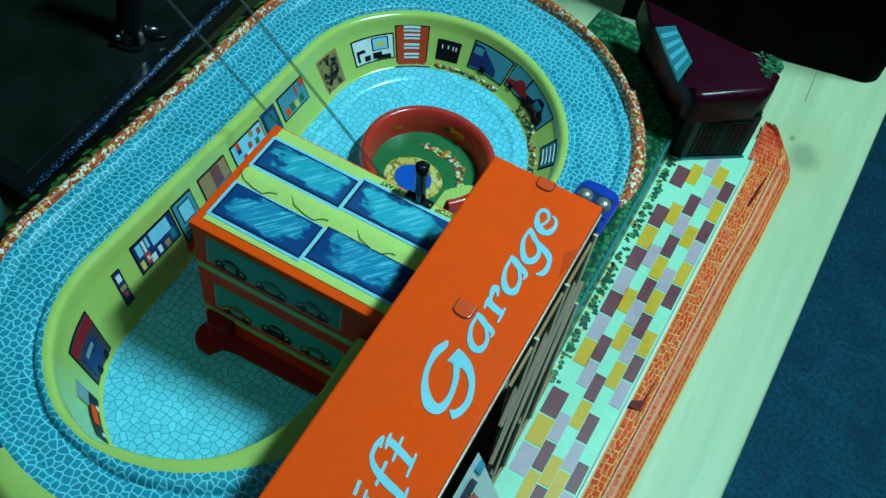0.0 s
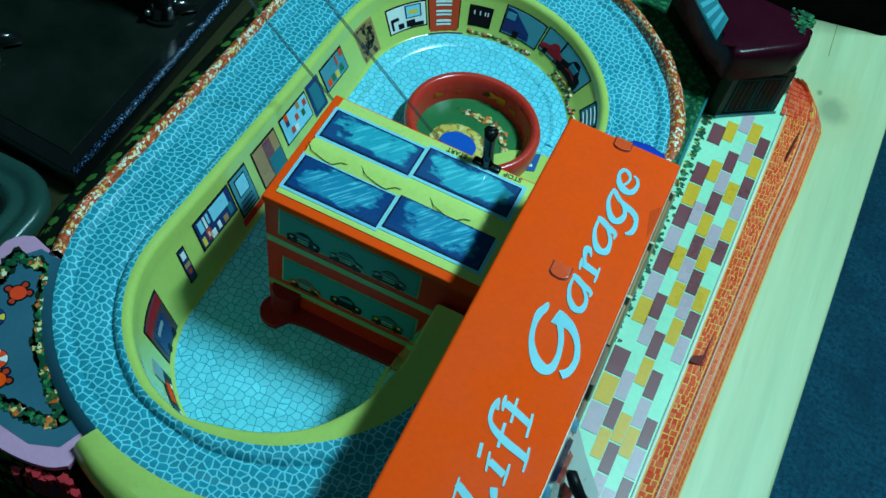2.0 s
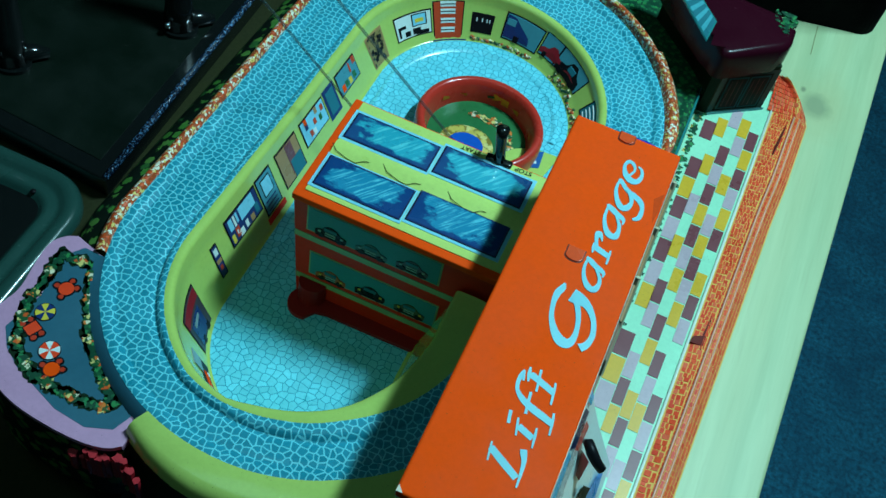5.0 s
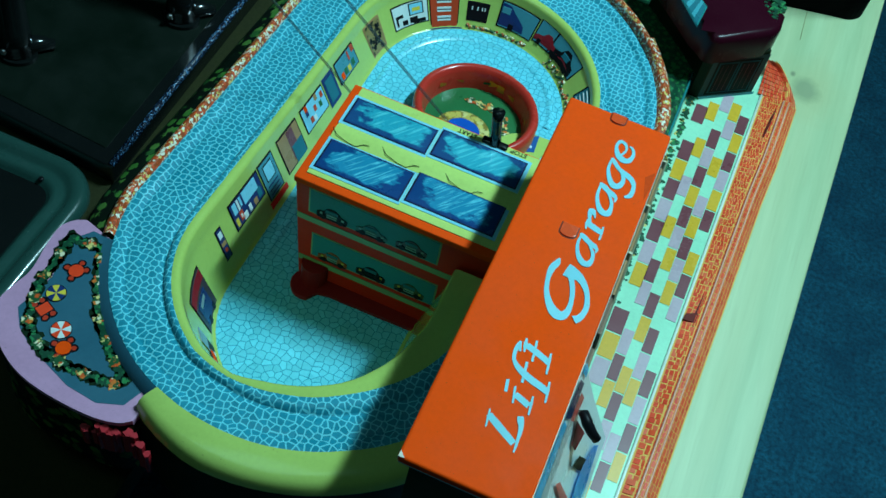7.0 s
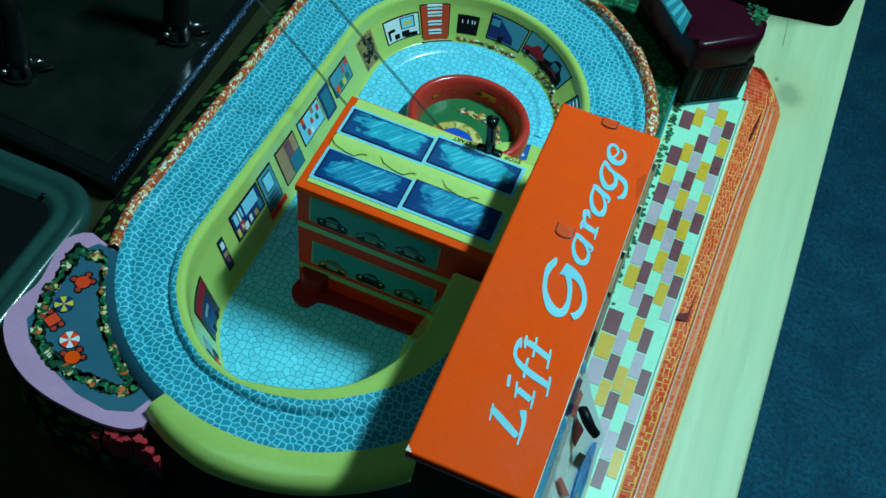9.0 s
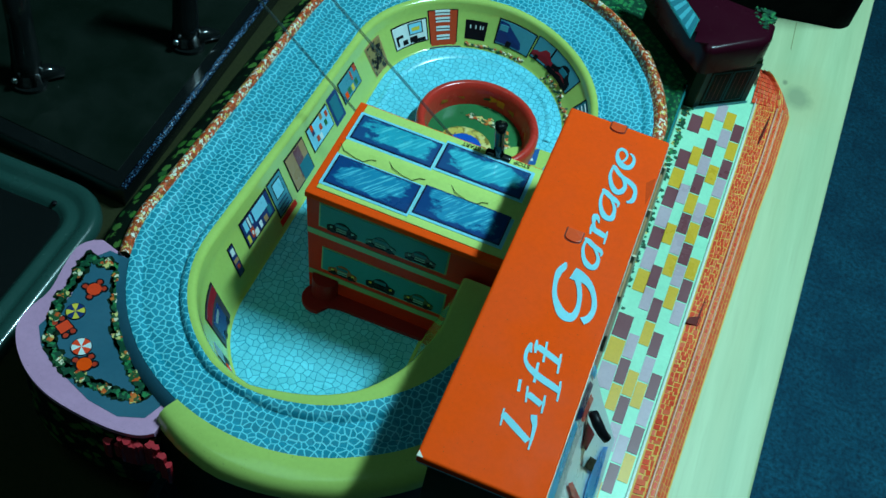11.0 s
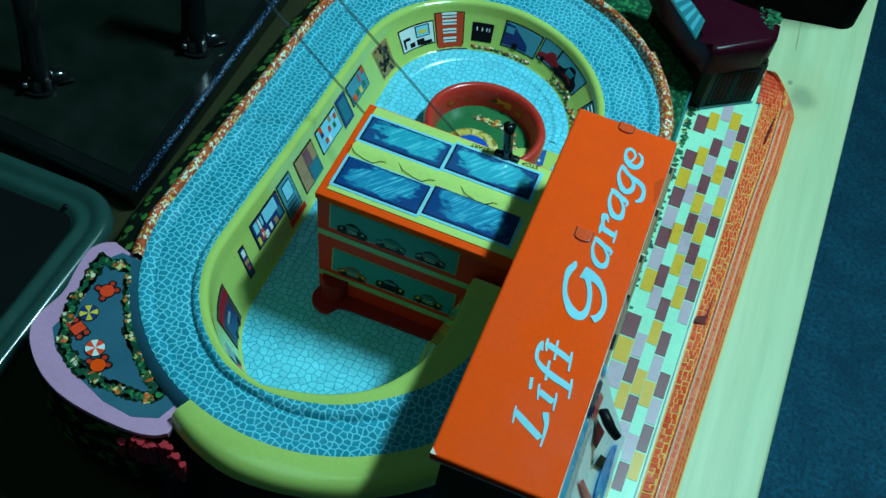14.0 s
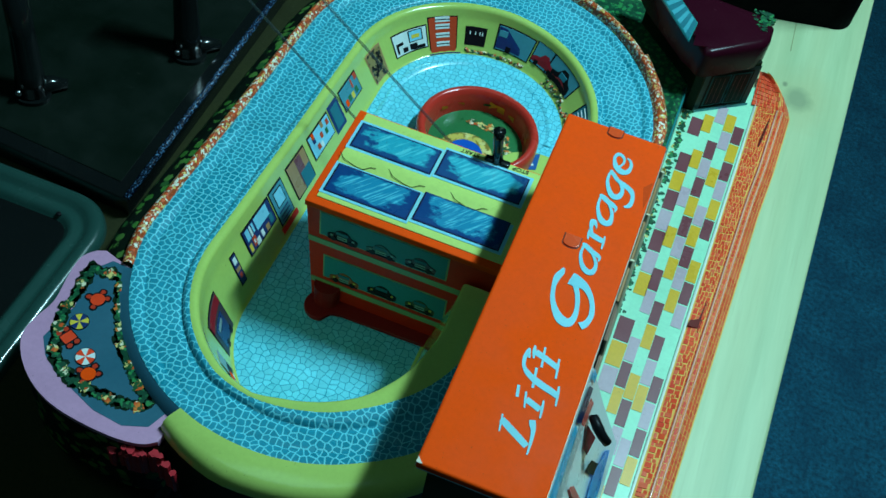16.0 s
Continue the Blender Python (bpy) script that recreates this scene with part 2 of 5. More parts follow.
HEDGE = dabs("hedge_print", (0.006, 0.060, 0.030), [(0.02, 0.20, 0.07), (0.01, 0.10, 0.04), (0.03, 0.24, 0.07)], 0.0035, 0.45)
BLOSSOM = dabs("blossom_print", (0.012, 0.09, 0.03), [(0.75, 0.60, 0.20), (0.72, 0.18, 0.03), (0.80, 0.72, 0.50), (0.70, 0.10, 0.02)], 0.0028, 0.50)
COBBLE = dabs("yellow_cobble_print", (0.30, 0.20, 0.03), [(0.72, 0.58, 0.14), (0.66, 0.50, 0.10), (0.74, 0.64, 0.24)], 0.0038, 0.55)
BRICK_MORTAR = plain("brick_joint_print", (0.92, 0.50, 0.12), 0.3, coat=0.3)

BRICKS = shuffled("red_brick_print", [(0.96, 0.075, 0.022), (0.98, 0.095, 0.028), (0.88, 0.055, 0.018), (0.96, 0.14, 0.06)])
PANES = streaked_glass("roof_pane_print", (0.006, 0.055, 0.19), (0.014, 0.24, 0.40), (0.14, 0.64, 0.76))
BACK_PANES = streaked_glass("roof_back_pane_print", (0.010, 0.07, 0.20), (0.022, 0.36, 0.47), (0.12, 0.62, 0.68))
WOOD = wood("pale_pine")
CARPET = carpet_mat("blue_carpet")
RUST = plain("red_rose_print", (0.28, 0.008, 0.018), 0.5, coat=0.0)

# ---------------------------------------------------------------- mesh helpers
MM = 0.001
AT = {}


def mesh_of(name, bm, material, smooth=False):
    if len(bm.verts):
        bmesh.ops.recalc_face_normals(bm, faces=bm.faces)
    me = bpy.data.meshes.new(name)
    bm.to_mesh(me)
    bm.free()
    me.materials.append(material)
    if smooth:
        me.polygons.foreach_set("use_smooth", [True] * len(me.polygons))
    return me


def part(name, bm, material, parent=None, label="", smooth=False):
    """Links a bmesh, given in millimetres of the world, as one mesh object."""
    lo = Vector([min(v.co[i] for v in bm.verts) for i in range(3)])
    hi = Vector([max(v.co[i] for v in bm.verts) for i in range(3)])
    mid = Vector(((lo.x + hi.x) / 2, (lo.y + hi.y) / 2, lo.z))
    for v in bm.verts:
        v.co = (v.co - mid) * MM
    ob = new(name, mesh_of(name, bm, material, smooth))
    ob.location = mid * MM
    AT[ob.name] = mid * MM
    if parent:
        while parent.parent and parent.parent.parent:
            parent = parent.parent
        ob.parent = parent
        ob.matrix_parent_inverse = Matrix.Translation(AT[parent.name]).inverted()
    if label:
        tagged(ob, label)
    return ob


def thing(name, x, y, z, label, category, group="", kind=""):
    ob = new(name)
    ob.empty_display_size = 0.01
    ob.location = Vector((x, y, z)) * MM
    AT[ob.name] = Vector((x, y, z)) * MM
    return tagged(ob, label, category, group, kind)


def box(x0, x1, y0, y1, z0, z1, bevel=0.0, seg=2, bm=None):
    bm2 = bmesh.new()
    bmesh.ops.create_cube(bm2, size=1)
    for v in bm2.verts:
        v.co = Vector(((x0 + x1) / 2 + v.co.x * (x1 - x0), (y0 + y1) / 2 + v.co.y * (y1 - y0), (z0 + z1) / 2 + v.co.z * (z1 - z0)))
    if bevel:
        bmesh.ops.bevel(bm2, geom=bm2.edges[:], offset=bevel, segments=seg, affect="EDGES", profile=0.5)
    return merged(bm, bm2)


def merged(bm, other):
    if bm is None:
        return other
    me = bpy.data.meshes.new("tmp")
    other.to_mesh(me)
    other.free()
    bm.from_mesh(me)
    bpy.data.meshes.remove(me)
    return bm


def prism(pts, z0, z1, bevel=0.0, bm=None):
    """An upright slab over a flat outline (x, y)."""
    b = bmesh.new()
    low, top = [b.verts.new((x, y, z0)) for x, y in pts], [b.verts.new((x, y, z1)) for x, y in pts]
    n = len(pts)
    b.faces.new(low[::-1])
    lid = b.faces.new(top)
    for i in range(n):
        b.faces.new((low[i], low[(i + 1) % n], top[(i + 1) % n], top[i]))
    if bevel:
        bmesh.ops.bevel(b, geom=lid.edges[:], offset=bevel, segments=3, affect="EDGES", profile=0.5)
    return merged(bm, b)


def loft(rows, closed=False):
    """A skin over rows of points, all of one length."""
    b = bmesh.new()
    vs = [[b.verts.new(p) for p in row] for row in rows]
    m = len(rows)
    for i in range(m if closed else m - 1):
        for j in range(len(rows[0]) - 1):
            b.faces.new((vs[i][j], vs[(i + 1) % m][j], vs[(i + 1) % m][j + 1], vs[i][j + 1]))
    return b


def tube(pts, r, seg=10, bm=None, taper=None):
    pts = [Vector(p) for p in pts]
    b = bmesh.new()
    rings = []
    for i, p in enumerate(pts):
        d = (pts[min(i + 1, len(pts) - 1)] - pts[max(i - 1, 0)]).normalized()
        a = d.orthogonal().normalized() if abs(d.z) > 0.9 else d.cross(Vector((0, 0, 1))).normalized()
        c = d.cross(a)
        rr = taper[i] if taper else r
        rings.append([b.verts.new(p + rr * (math.cos(k * 2 * math.pi / seg) * a + math.sin(k * 2 * math.pi / seg) * c)) for k in range(seg)])
    for q, w in zip(rings, rings[1:]):
        for k in range(seg):
            b.faces.new((q[k], q[(k + 1) % seg], w[(k + 1) % seg], w[k]))
    b.faces.new(rings[0][::-1])
    b.faces.new(rings[-1])
    return merged(bm, b)


def ball(x, y, z, r, squash=1.0, bm=None, sub=2):
    b = bmesh.new()
    bmesh.ops.create_icosphere(b, subdivisions=sub, radius=r)
    for v in b.verts:
        v.co = Vector((x + v.co.x, y + v.co.y, z + v.co.z * squash))
    return merged(bm, b)


def disc(x, y, z0, z1, rx, ry=None, n=28, bm=None):
    ry = ry or rx
    return prism([(x + rx * math.cos(k * 2 * math.pi / n), y + ry * math.sin(k * 2 * math.pi / n)) for k in range(n)], z0, z1, 0, bm)


def lettering(text, o, along, up, width, height, shear=0.0, bold=0.0, thick=0.25):
    """A word of the built-in font, laid from o along one way, of a given width and height."""
    cu = bpy.data.curves.new("word", "FONT")
    cu.body, cu.offset = text, bold
    ob = new("word", cu)
    bpy.context.view_layer.update()
    dg = bpy.context.evaluated_depsgraph_get()
    me = bpy.data.meshes.new_from_object(ob.evaluated_get(dg))
    bpy.data.objects.remove(ob)
    b = bmesh.new()
    b.from_mesh(me)
    bpy.data.meshes.remove(me)
    bmesh.ops.triangulate(b, faces=b.faces[:])
    for f in b.faces:
        f.smooth = False
    for v in b.verts:
        v.co.x += shear * v.co.y
    x0, x1 = min(v.co.x for v in b.verts), max(v.co.x for v in b.verts)
    y1 = max(v.co.y for v in b.verts)
    o, along, up = Vector(o), Vector(along), Vector(up)
    nrm = along.cross(up).normalized()
    for v in b.verts:
        v.co = o + along * ((v.co.x - x0) / (x1 - x0) * width) + up * (v.co.y / y1 * height)
    ext = bmesh.ops.extrude_face_region(b, geom=b.faces[:])
    for g in ext["geom"]:
        if isinstance(g, bmesh.types.BMVert):
            g.co += nrm * thick
    return b


# ---------------------------------------------------------------- the room
TABLE_Z, FLOOR_Z = 10.0, -720.0
floor = tagged(part("floor", box(-2600, 2600, -2200, 2800, FLOOR_Z - 60, FLOOR_Z), CARPET), "mottled deep blue carpet below the table", "floor", kind="structure")
ceiling = tagged(part("ceiling", box(-2600, 2600, -2200, 2800, 1780, 1840), WALL_PAINT), "plain ceiling of a dim room", "ceiling", kind="structure")
for nm, b in (("wall_north", (-2600, 2600, 2803, 2900)), ("wall_south", (-2600, 2600, -2300, -2203)), ("wall_east", (2603, 2700, -2200, 2800)), ("wall_west", (-2700, -2603, -2200, 2800))):
    tagged(part(nm, box(b[0], b[1], b[2], b[3], FLOOR_Z, 1780), WALL_PAINT), "plain painted wall of a dim room", "wall", kind="structure")


def edge_x(y):
    """The long edge of the table runs at a small angle to the toy."""
    return 176.5 + 0.0285 * (y + 96)


table = thing("table", -300, 100, FLOOR_Z, "pale pine table with a knot and a smooth rounded edge", "table")
joint = 30.0
LEFT_EDGE, SHELF_Z = -200.0, -16.0
part("tabletop_plank", prism([(LEFT_EDGE, -190), (joint, -190), (joint, 1000), (LEFT_EDGE, 1000)], TABLE_Z - 22, TABLE_Z, 0.6), WOOD, table)
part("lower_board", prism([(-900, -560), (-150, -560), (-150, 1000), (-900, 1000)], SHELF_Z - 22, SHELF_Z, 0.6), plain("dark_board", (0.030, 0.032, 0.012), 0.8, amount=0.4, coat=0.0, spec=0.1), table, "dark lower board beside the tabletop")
bm = prism([(joint + 0.5, -190), (edge_x(-190), -190), (edge_x(1000), 1000), (joint + 0.5, 1000)], TABLE_Z - 22, TABLE_Z, 2.2)
part("tabletop_plank", bm, WOOD, table)
for x in (-840, 100):
    for y in (-150, 930):
        part("leg", box(x - 25, x + 25, y - 25, y + 25, FLOOR_Z, TABLE_Z - 22.5 if x > 0 else SHELF_Z - 22.5, 3), WOOD, table)
KNOT = plain("pine_knot", (0.35, 0.36, 0.18), 0.5, amount=0.5, coat=0.0)
part("crack", tube([(132, 318, TABLE_Z), (131, 350, TABLE_Z), (130, 420, TABLE_Z)], 0.4, 5), KNOT, table)

# ---------------------------------------------------------------- the tin toy garage: the oval
CX, YN, YF = -83.0, -101.0, 118.0
NEAR_A = [180, 240, 255, 265, 275, 285, 297, 310, 333, 360]
NEAR_IN = [87, 87, 85.5, 80.5, 77.2, 74.2, 71, 66.5, 60, 57]
NEAR_LIP = [93, 92.5, 90, 87.3, 84.7, 82.7, 80, 78.8, 78.3, 78]
NEAR_GROOVE = [98.4, 97, 94.4, 93.7, 92.8, 91.6, 90.5, 89.2, 88, 87]
EVEN = (87.0, 93.0, 98.4)
toy = thing("toy_garage", -50, 0, TABLE_Z, "printed tin toy lift garage with sunken yard and road", "toy")


def lerp(x, xs, ys):
    return float(np.interp(x, xs, ys))


def near_end(a):
    """A station on the near round end, where the lime ledge broadens towards the lift."""
    ways = tuple(lerp(a, NEAR_A, v) for v in (NEAR_IN, NEAR_LIP, NEAR_GROOVE))
    return (CX, YN, math.cos(radians(a)), math.sin(radians(a)), lerp(a, [180, 225, 270, 315, 360], [63, 69, 75, 80, 85]), lerp(a, [180, 225, 240, 258, 274, 296, 360], [131, 123, 120, 116.8, 114.7, 111.4, 108])) + ways


def far_end(a):
    return (CX, YF, math.cos(radians(a)), math.sin(radians(a)), lerp(a, [0, 90, 180], [30, 41, 46]), lerp(a, [0, 60, 90, 140, 180], [133, 138, 137, 133, 131])) + EVEN


def sites(y_right=0.0, last=-78.0, step=5):
    """Stations round the oval: centre, outward way, height and outer radius of the road, radii of ledge, lip and groove."""
    out = [(CX, y, 1.0, 0.0, lerp(y, [0, YF], [28, 30]), 133.0) + EVEN for y in np.linspace(y_right, YF, 10)[:-1]]
    out += [far_end(a) for a in range(0, 180, step)]
    out += [place("y", y) for y in np.linspace(YF, YN, 16)[:-1]]
    out += [near_end(a) for a in range(180, 361, step)]
    for y in np.linspace(YN, last, 4)[1:]:
        out.append((CX, y) + near_end(360)[2:])
    return out


def at(s, r, z):
    return (s[0] + s[2] * r, s[1] + s[3] * r, z)


def place(kind, v):
    """A station by its angle on a round end, or by its y on the long side."""
    if kind == "far":
        return far_end(v)
    if kind == "near":
        return near_end(v)
    return (CX, v, -1.0, 0.0, lerp(v, [YN, 0, YF], [63, 54, 46]), 131.0) + EVEN


FLOOR = 12.0
ring = sites()
outline = [(s[0] + s[2] * (s[6] - 13), s[1] + s[3] * (s[6] - 13)) for s in ring]
yard = part("yard_floor", prism(outline, TABLE_Z + 0.3, FLOOR), FLOOR_PAVE, toy, "pale blue crazy-paving print")


def wall_rz(s, v):
    return s[6] - 15 + 17 * v, FLOOR + v * (s[4] - 14)


rows = []
for s in ring:
    zr = s[4]
    ri, rl = s[6], s[7]
    prof = [(ri - 16.5, FLOOR + 0.2), (ri - 15.4, FLOOR + 0.5), (ri - 14.6, FLOOR + 1.6)]
    prof += [wall_rz(s, v) for v in (0.15, 0.3, 0.45, 0.6, 0.75, 0.86)]
    prof += [(ri + 0.4, zr - 1.0), (ri + 1.2, zr + 0.6), (ri + 2.4, zr + 1.6), (max(ri + 3.2, (ri + rl) / 2 + 1), zr + 2.0), (rl, zr + 1.7)]
    rows.append([at(s, r, z) for r, z in prof])
part("yard_wall", loft(rows), LIME, toy, "glossy lime yard wall with a rolled rim", True)

rows = []
for s in ring:
    zr, ro = s[4], s[5]
    rl, rg = s[7], s[8]
    gap = rg - rl
    prof = [(rl, zr + 1.72), (rl + gap * 0.37, zr + 1.7), (rg - 1.9, zr + 1.2), (rg - 1.1, zr - 0.9), (rg, zr - 1.6), (rg + 1.2, zr - 1.0), (rg + 2.6, zr - 0.4)]
    prof += [(rg + 2.6 + (ro - 12.6 - rg) * k / 5, zr - 0.4) for k in range(1, 6)]
    prof += [(ro - 8.6, zr - 1.0), (ro - 7.6, zr - 0.9), (ro - 6.6, zr + 0.6), (ro - 4.5, zr + 1.4), (ro - 1.5, zr + 1.6), (ro, zr + 1.2)]
    rows.append([at(s, r, z) for r, z in prof])
part("ring_road", loft(rows), ROAD, toy, "sloping ring road with blue crazy-paving print", True)


def border(stations, high, name, mat, r0, r1, label):
    rows = []
    for i, s in enumerate(stations):
        zr, ro = s[4], s[5]
        h = high[0] + (high[1] - high[0]) * i / max(1, len(stations) - 1)
        w = r1 - r0
        prof = [(ro + r0, zr + 1.1), (ro + r0 + 0.15 * w, zr + 1.1 + h * 0.6), (ro + r0 + 0.35 * w, zr + 1.1 + h), (ro + r0 + 0.7 * w, zr + h), (ro + r0 + 0.92 * w, zr + h * 0.5), (ro + r1, zr - 1.0)]
        rows.append([at(s, r, z) for r, z in prof])
    return part(name, loft(rows), mat, toy, label, True)


far_right = [place("far", a) for a in range(2, 43, 4)]
far_rest = [place("far", a) for a in range(37, 180, 5)] + [place("y", y) for y in np.linspace(YF, YN, 16)] + [place("near", a) for a in (183, 187, 191, 195)]
border(far_right, (2, 9), "flower_border", FLOWERS, 0.0, 11.0, "orange and yellow flower border on a raised bed")
border(far_rest, (9, 3), "flower_border", FLOWERS, 0.0, 7.2, "long orange and yellow flower border")

rows = []
for s in [place("far", a) for a in range(66, 180, 6)] + [place("y", y) for y in np.linspace(YF, YN, 12)] + [place("near", a) for a in (186, 192, 196)]:
    zr, ro = s[4], s[5]
    rows.append([at(s, ro + 6.8, zr - 1.0), at(s, ro + 12, zr - 3.5), at(s, ro + 19, zr - 8), at(s, ro + 23.5, zr - 15), at(s, ro + 25.4, TABLE_Z + 8), at(s, ro + 26, TABLE_Z + 0.4)])
part("leafy_skirt", loft(rows), LEAVES, toy, "near-black skirt printed with green leaves", True)

# low pressed step in the yard floor
step_ring = [place("y", y) for y in np.linspace(YN + 30, YF, 10)][::-1]
step_ring = [far_end(a) for a in range(0, 180, 6)] + step_ring
part("floor_step", loft([[at(s, r, FLOOR + z) for r, z in ((58.5, 0.05), (60.2, 0.9), (61.6, 1.2), (63.0, 0.9), (64.5, 0.05))] for s in step_ring]), FLOOR_PAVE, toy, "low rounded step pressed into the yard floor", True)

# lime apron and dark front wall at the near end
rows, rows2 = [], []
for a in range(244, 361, 4):
    s = place("near", a)
    zr, ro = s[4], s[5]
    w = lerp(a, [244, 252, 262, 300, 360], [12, 15, 18, 17, 13])
    rows.append([at(s, ro - 0.4, zr + 1.4), at(s, ro + w * 0.6, zr + 1.2), at(s, ro + w * 0.85, zr - 0.6), at(s, ro + w, zr - 4), at(s, ro + w + 1.2, zr - 9)])
    rows2.append([at(s, ro + w + 1.2, zr - 9), at(s, ro + w + 2.0, (zr + TABLE_Z) / 2), at(s, ro + w + 2.4, TABLE_Z + 0.3)])
part("apron", loft(rows), LIME, toy, "plain lime apron beside the ring road", True)
part("front_skirt", loft(rows2), DARK_GREEN, toy, "dark green printed front wall", True)

# the terrace with tables and sunshades
TZ = 65.0
arc = [at(place("near", a), near_end(a)[5] + 0.6, 0)[:2] for a in range(196, 245, 3)]
outer = [(-138.5, -226.5), (-144, -231), (-156, -233.5), (-172, -233.5), (-193, -231.5), (-208, -227), (-221, -219.5), (-232, -209), (-238, -198), (-236.5, -186), (-233, -174), (-236, -158), (-237.5, -143), (-234.5, -135), (-226, -131)]


def smooth_line(pts, rounds=2):
    for _ in range(rounds):
        out = [pts[0]]
        for (ax, ay), (bx, by) in zip(pts, pts[1:]):
            out += [(ax * 0.75 + bx * 0.25, ay * 0.75 + by * 0.25), (ax * 0.25 + bx * 0.75, ay * 0.25 + by * 0.75)]
        pts = out + [pts[-1]]
    return pts


outer = smooth_line(outer)
terrace = part("terrace", prism(arc + outer, TZ - 5, TZ, 0.8), PINK, toy, "terrace with a pink edge, printed tables and sunshades")
inner = list(arc[:-1])
inner += [(-147, -221), (-160, -226), (-178, -224), (-194, -218), (-207, -213), (-218, -206), (-226, -196), (-224, -186), (-221.5, -172), (-224.5, -158), (-224, -143), (-219, -136)]
part("paved_area", prism(inner, TZ - 0.5, TZ + 0.15), SLATE, terrace)
skirt = [Vector((x, y)) for x, y in [arc[-1]] + outer + [arc[0]]]
part("terrace_skirt", loft([[(p.x, p.y, TZ - 3.5), (p.x - 0.5, p.y - 0.5, 36), (p.x - 1, p.y - 1, TABLE_Z + 0.3)] for p in skirt]), LEAVES, toy, "near-black skirt printed with green leaves")
rng = random.Random(4)


def blob_outline(x, y, r, rng, n=14, rough=0.35):
    return [(x + r * (1 + rough * (rng.random() - 0.5) * 2) * math.cos(k * 2 * math.pi / n), y + r * (1 + rough * (rng.random() - 0.5) * 2) * math.sin(k * 2 * math.pi / n)) for k in range(n)]


def flower_line(pts, parent, z, r=3.3, step=2.1, bloom=7):
    bush, dark = bmesh.new(), bmesh.new()
    blooms = []
    k = 0
    for (x0, y0), (x1, y1) in zip(pts, pts[1:]):
        n = max(1, int(math.hypot(x1 - x0, y1 - y0) / step))
        for i in range(n):
            x, y = x0 + (x1 - x0) * i / n, y0 + (y1 - y0) * i / n
            k += 1
            if k % bloom == 0:
                blooms.append((x, y))
            prism(blob_outline(x + rng.uniform(-1, 1), y + rng.uniform(-1, 1), r * rng.uniform(0.9, 1.25), rng, 10, 0.35), z - 0.02, z + 0.08, 0, dark)
            prism(blob_outline(x + rng.uniform(-1, 1), y + rng.uniform(-1, 1), r * rng.uniform(0.40, 0.68), rng, 9, 0.45), z, z + rng.uniform(0.12, 0.25), 0, bush)
    part("shrub_line", bush, HEDGE, parent, "row of printed green shrubs")
    part("shrub_shade", dark, DARK_GREEN, parent)
    for x, y in blooms:
        part("blossom", prism(blob_outline(x, y, r * 0.95, rng, 16, 0.45), z, z + 0.4), BLOSSOM, parent)


flower_line([(-227, -145), (-226, -160), (-225, -179), (-217, -201), (-200, -213), (-181, -215), (-163, -214), (-153, -213)], terrace, TZ + 0.1)
flower_line([(-227, -145), (-209, -144), (-199, -162), (-188, -180), (-172, -196), (-157, -207), (-152, -210)], terrace, TZ + 0.1, bloom=6)


CHAIR_RED = plain("chair_red_print", (0.55, 0.035, 0.012), 0.4)
TABLE_RED = plain("table_red_print", (0.92, 0.055, 0.012), 0.4, coat=0.0)


def cafe_set(x, y, turn, square, top_mat):
    c, s = math.cos(radians(turn)), math.sin(radians(turn))
    b, shade = bmesh.new(), bmesh.new()
    for dx, dy in ((-5.2, 1.5), (5.2, 1.0), (-1.5, -5.2), (2.0, 5.2)) if not square else ((-5.2, 2.0), (5.2, 2.0), (-5.2, -2.4), (5.2, -2.4)):
        px, py = x + c * dx - s * dy, y + s * dx + c * dy
        prism(blob_outline(px, py, 1.5, rng, 8, 0.15), TZ + 0.1, TZ + 0.42, 0, b)
        prism(blob_outline(px, py, 2.5, rng, 10, 0.1), TZ + 0.1, TZ + 0.30, 0, shade)
    part("cafe_chair_print", b, CHAIR_RED, terrace)
    if square:
        prism([(x + c * dx - s * dy, y + s * dx + c * dy) for dx, dy in ((-3.6, -4.2), (3.6, -4.2), (3.6, 4.2), (-3.6, 4.2))], TZ + 0.1, TZ + 0.36, 0, shade)
    else:
        disc(x, y, TZ + 0.1, TZ + 0.36, 4.9, None, 28, shade)
    part("black_outline", shade, BLACK, terrace)
    if square:
        pts = [(x + c * dx - s * dy, y + s * dx + c * dy) for dx, dy in ((-3, -3.6), (3, -3.6), (3, 3.6), (-3, 3.6))]
        part("cafe_table_print", prism(pts, TZ + 0.1, TZ + 0.5), top_mat, terrace)
    else:
        part("cafe_table_print", disc(x, y, TZ + 0.1, TZ + 0.5, 4.0), top_mat, terrace)


def sunshade(x, y, r, m1, m2):
    part("sunshade_print", disc(x, y, TZ + 0.1, TZ + 0.7, r + 0.4), BLACK, terrace)
    for k in range(8):
        a0, a1 = k * math.pi / 4 + 0.2, (k + 1) * math.pi / 4 + 0.2
        pts = [(x, y)] + [(x + r * math.cos(a0 + (a1 - a0) * i / 4), y + r * math.sin(a0 + (a1 - a0) * i / 4)) for i in range(5)]
        part("sunshade_gore", prism(pts, TZ + 0.6, TZ + 0.85), m1 if k % 2 else m2, terrace)


